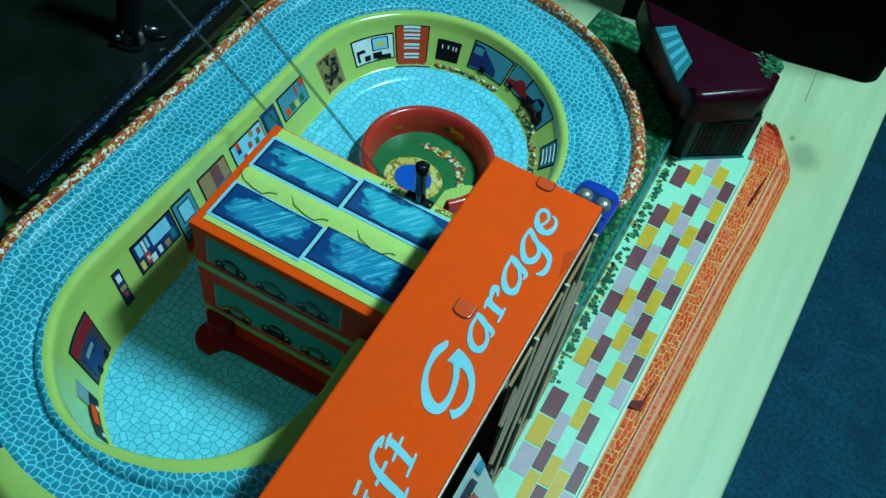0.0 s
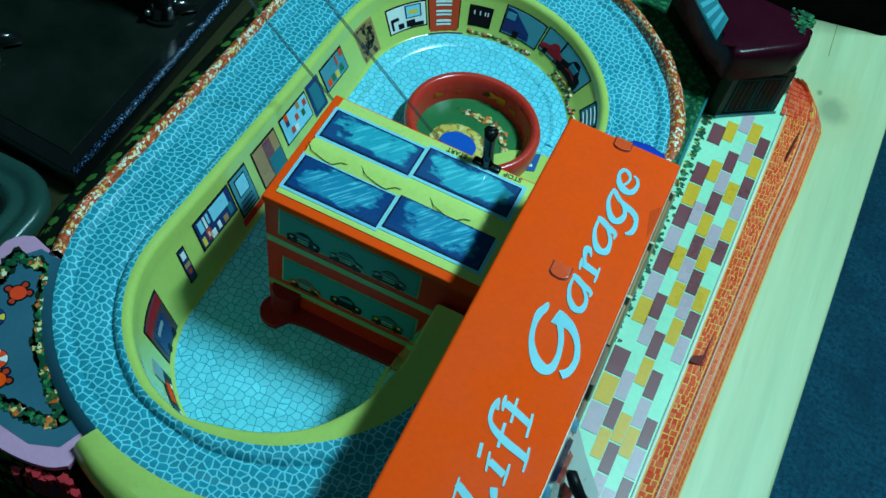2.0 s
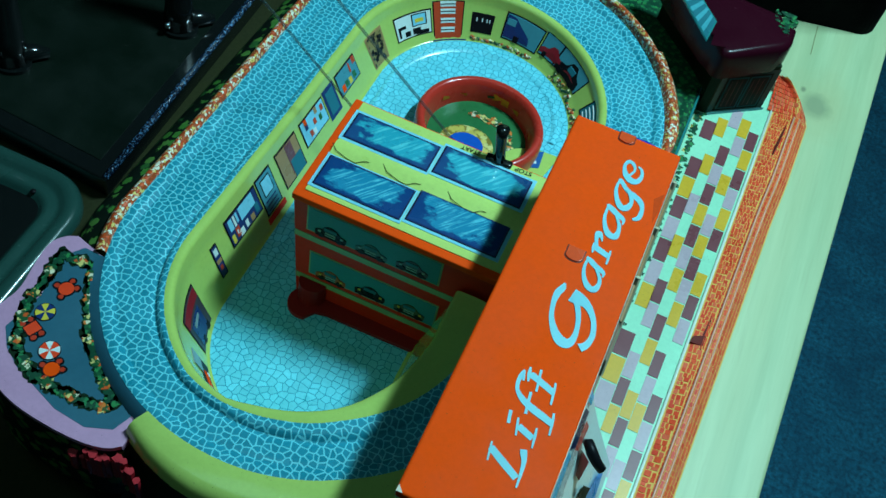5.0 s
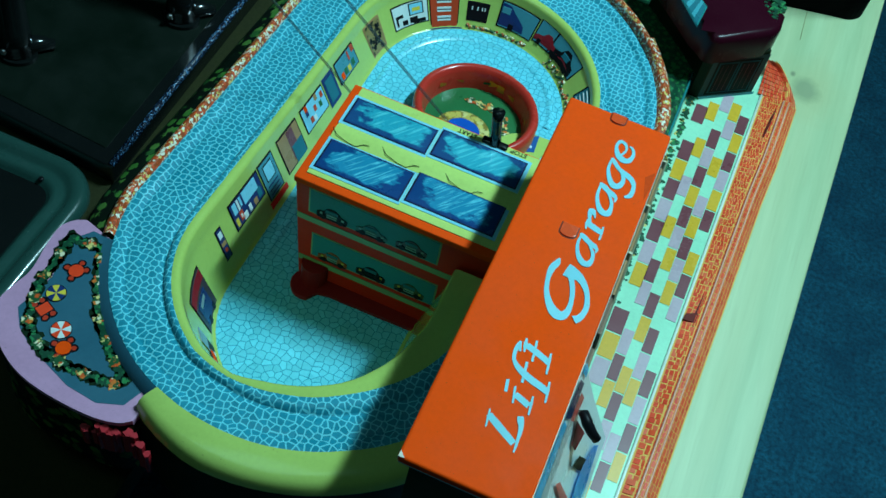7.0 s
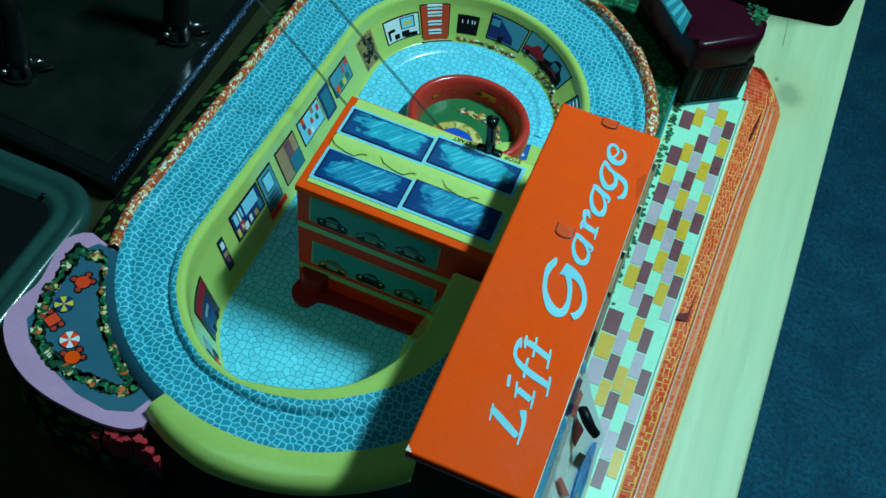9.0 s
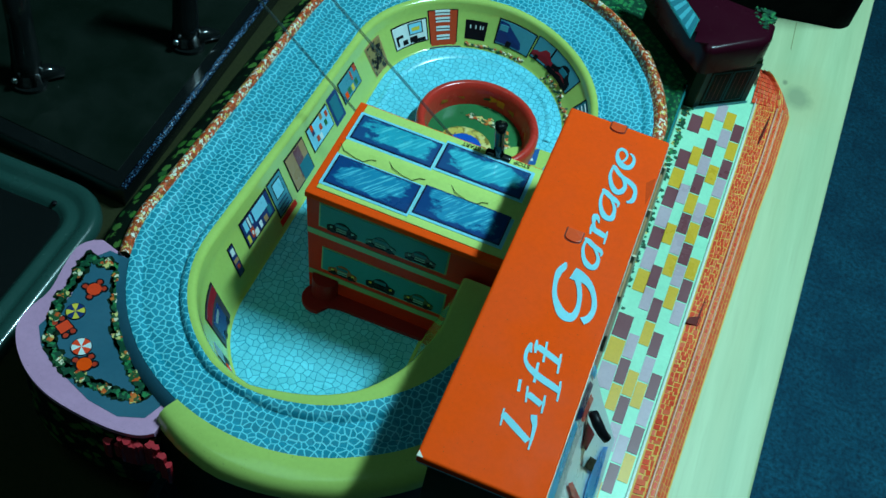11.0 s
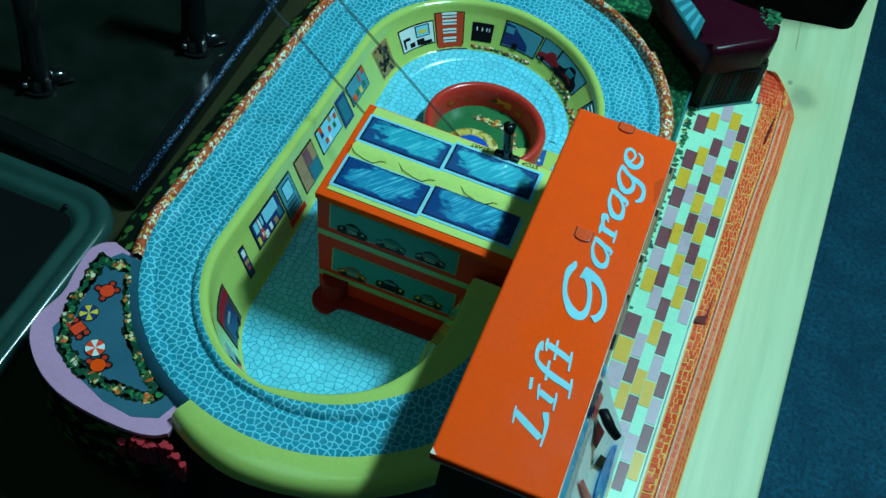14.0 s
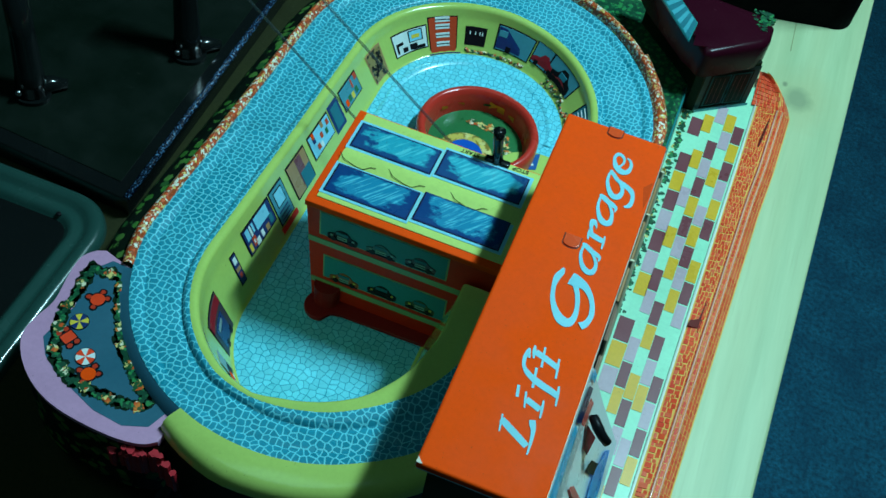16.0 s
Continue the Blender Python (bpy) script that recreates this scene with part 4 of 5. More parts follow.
# foot of the block
FOOT_RED = plain("foot_red_tin", (0.30, 0.012, 0.010), 0.38, coat=0.0, spec=0.2)
lobe = [(-111 + 11 * math.cos(radians(a)), -81 + 11 * math.sin(radians(a))) for a in range(60, 300, 12)]
foot = lobe + [(-103, -84.5), (-96, -83), (-60, -82.5), (-24, -81.5), (-24, -70), (-105, -70)]
part("foot_plate", prism(foot, FLOOR + 0.2, FLOOR + 3.2, 0.6), FOOT_RED, building, "red foot plate with a rounded lobe")
part("foot_pillar", tube([(-110, -75, FLOOR + 3), (-110, -74.5, 30)], 8.5, 24), FOOT_RED, building)

# ---------------------------------------------------------------- the lift
RX0, RX1, RY0, RY1, RZ = -2.6, 55.3, -229.5, 4.5, 161.0
lift = part("lift_tower", box(4, 51, -222, -2, 120, 158, 0.5), BLACK, toy, "dark lift tower under an orange roof")
lift_roof = part("lift_roof", box(RX0, RX1, RY0, RY1, RZ - 5, RZ, 1.3, 3), ORANGE, lift, "flat orange lift roof with pale blue lettering")
part("roof_lip", box(RX0 + 0.5, RX1 + 0.7, RY0 + 0.5, RY1 - 0.5, RZ - 6.5, RZ - 4.6, 0.4), RAW_EDGE, lift)


# strokes of the italic lettering: x, y and breadth of the pen, in millimetres on the roof
ROOF_WORDS = [
    ("L", [[(25.1, -194.3, 3.2), (29.7, -197.0, 3.8), (35.2, -200.1, 3.7), (39.6, -202.6, 3.4)], [(24.7, -191.7, 0.8), (25.4, -196.3, 1.1), (26.0, -200.6, 0.7)], [(41.0, -206.6, 0.8), (40.8, -201.4, 1.4), (40.1, -194.8, 2.2), (38.7, -191.1, 3.3), (38.0, -189.3, 3.0)]]),
    ("i", [[(26.7, -174.5, 1.6), (27.9, -180.8, 1.6)], [(32.2, -180.1, 3.4), (39.6, -182.8, 3.4)], [(30.9, -176.4, 0.9), (31.5, -179.1, 1.2), (32.7, -184.8, 0.9)], [(39.7, -177.6, 0.9), (40.3, -181.9, 1.3), (40.9, -187.2, 0.8)]]),
    ("f", [[(25.2, -153.4, 0.9), (25.2, -155.7, 2.5), (24.7, -158.7, 2.1), (25.1, -162.2, 1.9), (26.3, -164.7, 2.1), (29.5, -167.4, 3.2), (35.4, -169.9, 3.9), (40.9, -171.4, 3.8), (45.0, -172.7, 3.4)], [(31.5, -162.4, 1.4), (33.0, -173.4, 1.4)], [(44.0, -167.5, 1.0), (44.8, -171.8, 1.3), (45.6, -178.3, 0.9)], [(25.4, -154.0, 1.1), (26.7, -158.9, 1.1)]]),
    ("t", [[(28.5, -154.2, 3.6), (33.7, -155.8, 3.5), (40.6, -158.3, 3.4)], [(27.2, -150.9, 0.8), (27.8, -154.3, 2.0), (28.6, -158.2, 0.8)], [(31.9, -150.0, 1.2), (33.5, -161.3, 1.2)], [(39.9, -153.4, 1.0), (40.6, -158.3, 1.3), (41.4, -164.4, 1.0)]]),
    ("G", [[(26.4, -101.2, 1.1), (26.2, -104.4, 3.4), (25.0, -108.4, 3.6), (25.1, -114.5, 2.5), (26.8, -121.9, 2.6), (30.2, -127.9, 4.0), (33.9, -131.6, 5.6), (37.2, -132.1, 5.6), (39.3, -129.3, 3.6), (39.5, -123.4, 2.5), (38.0, -116.3, 2.6), (35.3, -110.1, 3.0), (33.5, -108.0, 3.2)], [(31.4, -106.0, 8.6), (34.9, -106.6, 7.8), (38.8, -107.7, 5.2), (42.3, -110.8, 3.5), (45.1, -115.4, 2.7), (46.8, -121.3, 2.8), (46.7, -126.0, 3.0), (45.4, -129.6, 3.8), (43.6, -131.5, 4.6)]]),
    ("a", [[(30.8, -81.8, 1.2), (32.8, -82.9, 3.1), (36.3, -85.1, 3.3), (39.4, -86.2, 3.0), (41.2, -87.6, 1.8), (41.2, -89.9, 0.6)], [(31.7, -82.7, 1.3), (31.7, -88.8, 1.7), (33.6, -94.4, 2.4), (36.8, -98.1, 3.6), (39.8, -98.2, 3.5), (40.9, -94.5, 2.2), (40.0, -90.6, 1.9), (36.8, -86.3, 1.3)]]),
    ("r", [[(31.3, -73.7, 2.5), (34.4, -74.9, 3.8), (40.0, -76.5, 3.5)], [(31.6, -71.9, 1.2), (32.0, -75.8, 1.4), (32.5, -78.5, 0.7)], [(40.1, -72.8, 0.9), (40.4, -77.0, 1.3), (40.6, -81.7, 0.9)], [(33.9, -74.8, 1.5), (32.1, -70.8, 1.8), (31.5, -67.8, 2.7), (32.0, -65.9, 3.7), (33.8, -67.8, 1.6), (34.7, -69.8, 0.5)]]),
    ("a", [[(30.1, -46.0, 1.3), (32.2, -47.3, 3.4), (35.5, -49.4, 3.5), (38.6, -50.7, 3.2), (40.4, -52.2, 1.9), (40.5, -55.0, 0.6)], [(30.9, -47.2, 1.4), (31.1, -53.9, 1.8), (33.0, -59.7, 2.5), (36.1, -63.8, 3.9), (39.3, -63.8, 3.7), (40.0, -59.9, 2.3), (39.0, -55.5, 1.9), (36.1, -51.0, 1.4)]]),
    ("g", [[(30.8, -26.9, 1.5), (32.3, -28.5, 2.6), (36.3, -32.4, 2.9), (41.1, -34.5, 3.6), (44.6, -36.7, 3.4), (46.5, -40.1, 2.3), (46.9, -44.6, 2.6), (46.1, -47.6, 2.7), (44.0, -49.2, 1.3)], [(31.0, -28.6, 1.4), (31.1, -34.9, 1.9), (33.5, -41.0, 2.8), (36.7, -44.6, 4.0), (39.3, -43.8, 3.6), (40.5, -39.7, 2.4), (39.2, -35.7, 2.1), (36.3, -32.4, 1.5)]]),
    ("e", [[(33.1, -23.5, 1.3), (35.1, -21.4, 1.4), (36.0, -17.4, 1.4), (34.1, -14.1, 2.2), (31.6, -13.8, 2.4), (30.5, -17.5, 1.8), (32.5, -22.8, 3.3), (36.0, -25.5, 4.4), (39.2, -24.6, 3.2), (40.4, -20.1, 2.0), (39.2, -16.2, 1.7), (37.0, -14.7, 1.1)]]),
]


def pen_stroke(pts, b, z):
    """A flat brush stroke of varying breadth through a few points."""
    P = [Vector(p) for p in pts]
    line = []
    for i in range(len(P) - 1):
        p0, p1, p2, p3 = P[max(i - 1, 0)], P[i], P[i + 1], P[min(i + 2, len(P) - 1)]
        for k in range(6):
            t = k / 6
            line.append(0.5 * (2 * p1 + (p2 - p0) * t + (2 * p0 - 5 * p1 + 4 * p2 - p3) * t * t + (3 * p1 - p0 - 3 * p2 + p3) * t ** 3))
    line.append(P[-1])
    rows = []
    for i, p in enumerate(line):
        d = line[min(i + 1, len(line) - 1)] - line[max(i - 1, 0)]
        n = Vector((-d.y, d.x)).normalized() * max(p.z * 0.92, 0.5) / 2
        h = z + 0.004 * i
        rows.append([(p.x + n.x, p.y + n.y, RZ - 0.1), (p.x + n.x, p.y + n.y, h), (p.x - n.x, p.y - n.y, h), (p.x - n.x, p.y - n.y, RZ - 0.1)])
    return merged(b, loft(rows))


for ch, strokes in ROOF_WORDS:
    bm = None
    for k, pts in enumerate(strokes):
        bm = pen_stroke(pts, bm, RZ + 0.16 + 0.3 * k / len(strokes) + 0.003 * k)
    part("letter", bm, LETTER_BLUE, lift_roof)
for x, y, w, d in ((26, 0.8, 8.2, 6.8), (25.2, -83.5, 8.4, 8.0)):
    pts = [(x - w / 2, y + d / 2), (x - w / 2, y - d * 0.2)] + [(x - w / 2 * math.cos(radians(k)), y - d * 0.2 - d * 0.3 * math.sin(radians(k))) for k in range(20, 170, 25)] + [(x + w / 2, y - d * 0.2), (x + w / 2, y + d / 2)]
    slot = part("slot", prism([(x + (px - x) * 1.12, y + (py - y) * 1.12) for px, py in pts], RZ - 0.2, RZ + 0.12), plain("cut_edge", (0.10, 0.02, 0.01), 0.5), lift_roof, "dark cut round a bent tab")
    part("tab", prism(pts, RZ - 0.2, RZ + 0.9, 0.3), plain("tab_orange", (0.85, 0.08, 0.015), 0.3), slot, "bent orange tin tab")
# flat patch, the dent's shade is painted as a darker orange
part("dent", prism([(50.3, -31), (54.5, -25), (54.7, -38), (53.6, -46)], RZ - 0.2, RZ + 0.1), plain("dent_shade_orange", (0.72, 0.058, 0.004), 0.6, coat=0.0, spec=0.07), lift_roof, "dented tab near the roof edge, its shade in darker orange")
part("paint_chip", prism([(RX0 + 0.2, RY0 + 0.3), (RX0 + 3.2, RY0 + 0.4), (RX0 + 1.8, RY0 + 1.9), (RX0 + 0.4, RY0 + 3.4)], RZ - 3, RZ + 0.05), RAW_EDGE, lift_roof, "bare metal where the corner paint chipped")
part("end_wall", box(3, 52, -226.5, -224, 89, 155, 0.3), plain("olive_print", (0.030, 0.045, 0.010), 0.5, coat=0.0, spec=0.1), lift, "dark green end wall of the lift")
part("side_wall", box(3, 5, -222, -4, 89, 154.5, 0.3), DARK_GREEN, lift)
part("end_wall", box(3, 52, -3.5, -1.5, 60, 154.5, 0.3), DARK_GREEN, lift)
SX = 64.0
side = part("lattice_wall", loft([[(56.0, y, 154), (60, y, 90), (SX, y, 14)] for y in np.linspace(-98, 2, 10)]), FLAT_BLACK, lift, "black side wall printed with pale lattice girders")
def on_side(y, z, out=0.5):
    x = lerp(z, [14, 90, 154], [SX, 60, 56])
    return (x + out, y, z)


GIRDER = plain("pink_girder_print", (0.66, 0.42, 0.30), 0.32)
for k in range(4):
    y0 = 30 - k * 34
    for run, top, foot, mat in ((62, 150, 16, LATTICE), (84, 138, 44, GIRDER)):
        ends = [(lerp(y, [y0 - run, y0], [foot, top]), y) for y in (max(y0 - run, -97), min(y0, 1))]
        if ends[1][1] - ends[0][1] > 12:
            part("lattice_bar", tube([on_side(y, z, 0.6 if mat is GIRDER else 1.4) for z, y in ends], 1.4, 6), mat, side)
for z in (15, 146):
    part("lattice_rail", tube([on_side(-98, z, 0.8), on_side(0, z, 0.8)], 0.9, 6), TAN, side)
panel_rows = [[(57.0, y, 112), (72, y + 8, 66), (90.5, y + 18, 14.2)] for y in np.linspace(-240, -115, 12)]
flap = part("lift_side_panel", loft(panel_rows), plain("pale_grey_print", (0.56, 0.72, 0.70), 0.3), lift, "grey leaning side panel with printed figures and stripes")
def on_flap(u, v, out=0.5):
    """u: along the toy, v: 0 at the top, 1 at the pavement."""
    return (57 + 33.5 * v + out, u + 18 * v, 112 - 97.8 * v + out * 0.35)


def flap_patch(name, mat, pts, out=0.5):
    b = bmesh.new()
    b.faces.new([b.verts.new(on_flap(u, v, out)) for u, v in pts])
    bmesh.ops.solidify(b, geom=b.faces[:], thickness=0.25)
    part(name, b, mat, flap)


STRIPE_BLUE = plain("stripe_blue_print", (0.06, 0.66, 0.92), 0.3)
CAR_BLUE = plain("blue_car_print", (0.01, 0.42, 0.88), 0.3)
SALMON = plain("salmon_print", (0.85, 0.17, 0.13), 0.3)
flap_patch("stripe", STRIPE_BLUE, [(-240, 0.03), (-152, 0.05), (-152, 0.12), (-240, 0.15)], 0.7)
flap_patch("stripe", WHITE, [(-240, 0.16), (-146, 0.135), (-144, 0.21), (-240, 0.25)], 0.7)
flap_patch("stripe", NAVY, [(-126, 0.06), (-124, 0.14), (-146.6, 0.133), (-150.5, 0.05)], 0.75)
flap_patch("stripe", SALMON, [(-129, 0.15), (-128, 0.235), (-144.6, 0.205), (-147, 0.14)], 0.8)
flap_patch("stripe", STRIPE_BLUE, [(-115.5, 0.05), (-115.5, 0.13), (-121, 0.13), (-122, 0.05)], 0.7)
flap_patch("stripe", SALMON, [(-178, 0.296), (-173.7, 0.363), (-172.2, 0.658), (-179, 0.504)], 0.7)
flap_patch("printed_figure", DARK_GREEN, [(-149, 0.544), (-139.5, 0.83), (-148.9, 0.769), (-154.8, 0.616), (-157.8, 0.5)], 0.7)
flap_patch("printed_figure", RUST, [(-141, 0.256), (-137.4, 0.486), (-151.8, 0.425), (-153, 0.32), (-147.5, 0.295)], 0.7)
flap_patch("printed_car", CAR_BLUE, [(-131.9, 0.757), (-126.9, 0.855), (-139.5, 0.872), (-150.3, 0.893), (-161.8, 0.893), (-210, 0.9), (-206, 0.66), (-170.3, 0.69), (-159.5, 0.665), (-149, 0.678)], 0.8)
flap_patch("car_mark", WHITE, [(-172, 0.76), (-167, 0.74), (-163, 0.80), (-168, 0.86), (-174, 0.84)], 1.0)
crank = part("crank_handle", tube([(66.8, -131.6, 87.4), (68.1, -134.1, 92.0), (71.7, -137.5, 90.0), (75.6, -139.4, 86.6), (79.4, -140.3, 83.8)], 3.0, 12, None, [1.6, 2.8, 3.0, 2.7, 2.5]), BLACK, lift, "black curved crank handle", True)


# ---------------------------------------------------------------- right side: hedge bank, pavement, kerb
bank = [[(49, y, 31.5), (54, y, 33.5), (57.5, y, 34.0), (59.6, y, 33.0), (60.8, y, 31.0), (61.6, y, 24), (63.0, y, 13.6)] for y in np.linspace(-6, 206, 24)]
part("hedge_bank", loft(bank), HEDGE, toy, "dark green hedge bank beside the road", True)
part("bank_edge", tube([(60.3, y, 33.2) for y in np.linspace(-6, 206, 8)], 1.1, 10), TEAL_EDGE, toy, "shiny teal tin edge", True)
arc_pts = [at(place("far", a), place("far", a)[5] + 9, 0)[:2] for a in range(0, 72, 5)]
# the lawn's far part behind the kiosk stands in for the kiosk's shadow
part("side_lawn", prism(arc_pts + [(-30, 292), (30, 286), (74, 216), (60, 205), (60, 118)], 28, 32.5), HEDGE, toy, "dark green lawn beside the kiosk, run on behind it as the kiosk's shadow")
pave = part("pavement", prism([(62, -250), (110.5, -250), (110.5, 236), (112, 262), (74, 214), (62, 206)], TABLE_Z + 0.2, 13.4), MINT, toy, "mint pavement with plum, ochre and lilac slabs")
bm = bmesh.new()
for k in range(150):
    y = rng.uniform(-5, 205)
    prism(blob_outline(65 + abs(rng.gauss(0, 2.2)), y, rng.uniform(0.8, 2.2), rng, 8, 0.45), 13.2, 13.55 + rng.uniform(0, 0.2), 0, bm)
part("hedge_print", bm, HEDGE, pave, "ragged green shrubs printed along the edge")
bm = bmesh.new()
for k in range(90):
    y = rng.uniform(-5, 205)
    prism(blob_outline(64.5 + abs(rng.gauss(0, 1.5)), y, rng.uniform(0.8, 2.0), rng, 8, 0.4), 13.2, 13.5, 0, bm)
part("hedge_print", bm, COBBLE, pave, "pale yellow blossom")

# red brick kerb with a ridge
def kerb_right(y):
    return lerp(y, [-250, -124, -48, 0, 127, 170, 232], [126, 129, 132, 134, 139, 142, 144])


rows = []
for y in np.linspace(-250, 236, 40):
    k = kerb_right(y)
    rows.append([(109.6, y, 13.2), (110.2, y, 14.0), (111.4, y, 14.5), (113.5, y, 14.9), (k - 13.5, y, 16.8), (k - 12, y, 17.2), (k - 10.5, y, 18.6), (k - 8.5, y, 18.8), (k - 6.5, y, 17.0), (k - 2, y, 12.5), (k, y, TABLE_Z + 0.5), (k + 0.6, y, TABLE_Z + 0.2)])
for f, y in ((0.12, 246), (0.3, 256), (0.55, 265), (0.8, 272), (0.98, 276)):
    k = kerb_right(232)
    last = [(109.6, 13.2), (110.2, 14.0), (111.4, 14.5), (113.5, 14.9), (k - 13.5, 16.8), (k - 12, 17.2), (k - 10.5, 18.6), (k - 8.5, 18.8), (k - 6.5, 17.0), (k - 2, 12.5), (k, TABLE_Z + 0.5), (k + 0.6, TABLE_Z + 0.2)]
    rows.append([(112 + (x - 112) * (1 - f ** 1.6), y - (x - 112) * 0.18 * min(1, (y - 235) / 10), z) for x, z in last])
kerb = part("brick_kerb", loft(rows), BRICK_MORTAR, toy, "red brick-printed tin kerb with a ridge and slots", True)
# pale colour of the edge paints in the white highlight along the kerb
part("kerb_edge", tube([(110.3, y, 13.9) for y in np.linspace(-250, 240, 8)], 1.1, 10), plain("pale_highlight_edge", (0.74, 0.80, 0.70), 0.14, 0.0, 0.1, 1.0), toy, "shiny kerb edge with its highlight in the pale colour", True)
# beads coloured paler than the brick to paint the highlight on the ridge
BEAD = plain("highlight_pale_bead", (0.84, 0.40, 0.30), 0.12, coat=1.0)
for off, z, r in ((-11.6, 17.75, 0.75), (-7.6, 18.15, 0.65)):
    part("ridge_bead", tube([(kerb_right(y) + off, y, z) for y in np.linspace(-249, 232, 30)], r, 10), BEAD, kerb, "pressed bead, its highlight painted pale", True)
# dark red laid on the kerb as the shadow inside its slots
SLOT_SHADE = plain("slot_shade_red", (0.15, 0.012, 0.008), 0.6, coat=0.0)
part("slot", tube([(128, 222, 17.0), (126.6, 210, 16.9), (125, 196, 16.7), (124.2, 188, 16.6)], 1.0, 8, None, [0.4, 1.3, 1.4, 0.7]), SLOT_SHADE, kerb, "curved slot, its shadow painted dark red")
part("slot", prism([(118.8, 30), (122.4, 28), (122.2, 6), (122.8, -7), (119.4, -9), (118.0, 5), (111.5, 4.5), (111.8, 9.5), (117.2, 12.5)], 14.4, 16.4), SLOT_SHADE, kerb, "stepped slot, its shadow painted dark red")

# ---------------------------------------------------------------- kiosk
KD, KN = Vector((0.80, 0.60)), Vector((-0.60, 0.80))
KO = Vector((69.0, 202.5))


def kp(u, v):
    p = KO + KD * u + KN * v
    return (p.x, p.y)


kiosk = part("kiosk", prism([kp(2, 1.5), kp(48, 1.5), kp(49, 8), kp(49, 40), (10, 262), kp(-4, 30), kp(-3, 5)], 13.6, 57), DARK_GREEN, toy, "dark kiosk with maroon roof, double door and sign")
kiosk_roof = part("kiosk_roof", prism([(56, 204.5), (60, 200), (64, 198), (69, 199.5), (100, 226.5), (104, 231.5), (106, 238), (106, 252), (92, 262), (0, 268), (12, 250), (49, 209)], 53, 77, 5.0), MAROON, kiosk, "maroon roof with a rounded edge", True)
kiosk_roof.data.set_sharp_from_angle(angle=radians(50))


def kiosk_front(name, u0, u1, z0, z1, mat, out, parent=kiosk, label=""):
    b = bmesh.new()
    quad = [(*kp(u0, 1.5 - out), z0), (*kp(u1, 1.5 - out), z0), (*kp(u1, 1.5 - out), z1), (*kp(u0, 1.5 - out), z1)]
    b.faces.new([b.verts.new(p) for p in quad])
    bmesh.ops.solidify(b, geom=b.faces[:], thickness=0.3)
    return part(name, b, mat, parent, label)


kiosk_front("front_wall", 3, 49, 14, 54, plain("kiosk_slate", (0.06, 0.15, 0.18), 0.4), 0.4)
kiosk_front("door_step", 3, 49.5, 13.6, 16.4, PALE_BLUE, 2.2, label="pale blue step")
kd = kiosk_front("double_door", 7, 44, 16, 51, BLACK, 0.8, label="printed dark double door")
for u0, u1 in ((8.5, 25), (26, 42.5)):
    kiosk_front("door_leaf", u0, u1, 18, 49.5, TEAL, 1.1, kd)
    kiosk_front("leaf_panel", u0 + 1.2, u1 - 1.2, 19.2, 48.3, BLACK, 1.4, kd)
    for k in range(3):
        kiosk_front("leaf_bar", u0 + 3 + k * 4, u0 + 3.5 + k * 4, 21, 47, PLUM, 1.7, kd)
sign = part("kiosk_sign", prism([(18, 241.5), (29, 251.5), (50.8, 225.5), (49.2, 202.2)], 76.4, 78.0, 0.3), TEAL_EDGE, kiosk, "teal picture sign on the roof")
part("sign_picture", prism([(19.8, 241.2), (29, 249.4), (49.5, 225.0), (48.2, 204.4)], 77.8, 78.2), plain("sign_teal", (0.02, 0.16, 0.20), 0.3), sign)
SIGN_LIGHT = plain("sign_light_teal", (0.06, 0.34, 0.40), 0.3)
for k in range(4):
    f = 0.12 + k * 0.22
    a, b = (19.8 + 28.4 * f, 241.2 - 36.8 * f), (29 + 20.5 * f, 249.4 - 24.4 * f)
    a2, b2 = (a[0] + 2.8, a[1] - 3.6), (b[0] + 2.0, b[1] - 2.4)
    part("sign_stripe", prism([a, b, b2, a2], 78.1, 78.4), SIGN_LIGHT, sign)
ivy, ivy_rng = bmesh.new(), random.Random(8)
for k in range(70):
    x, y = ivy_rng.uniform(88, 104), ivy_rng.uniform(241, 264)
    if (x - 88) * 0.9 + (y - 241) > 10:
        z = 77.0 if x < 100 else 77.0 - (x - 100) * 0.9
        prism(blob_outline(x, y, ivy_rng.uniform(0.9, 2.0), ivy_rng, 7, 0.45), z - 1.5, z + ivy_rng.uniform(0.2, 0.6), 0, ivy)
part("kiosk_ivy", ivy, HEDGE, kiosk, "green ivy printed at the roof's corner")

# ---------------------------------------------------------------- loose things
car = thing("toy_car", 37.5, 98, 31, "small glossy blue tin racing car on the ring road", "toy car")
CA = radians(-3)


def cp(u, v):
    return (37.5 + math.cos(CA) * v - math.sin(CA) * u, 98 + math.sin(CA) * v + math.cos(CA) * u)


body = part("body", prism([cp(u, v) for u, v in ((-36, -8), (-31, -13.5), (19, -14.5), (25, -11), (27, 0), (25, 11), (19, 14.5), (-31, 13.5), (-36, 8))], 35.2, 46, 4.0), BLUE_PLASTIC, car, smooth=True)
for u, v in ((9.5, -6.2), (9.5, 6.2), (-9.5, -6.2), (-9.5, 6.2)):
    part("seat_dome", ball(*cp(u, v), 46.2, 5.2, 0.8), plain("tarnished_silver", (0.45, 0.48, 0.42), 0.3, 0.7), car, "tarnished silver dome", True)
part("cockpit", prism([cp(u, v) for u, v in ((-17, -11.5), (17, -11.5), (17, 11.5), (-17, 11.5))], 45.5, 46.3), NAVY, car)
part("cockpit_rib", tube([(*cp(0, -12), 46.4), (*cp(0, 0), 48), (*cp(0, 12), 46.4)], 1.5, 8), BLUE_PLASTIC, car, smooth=True)
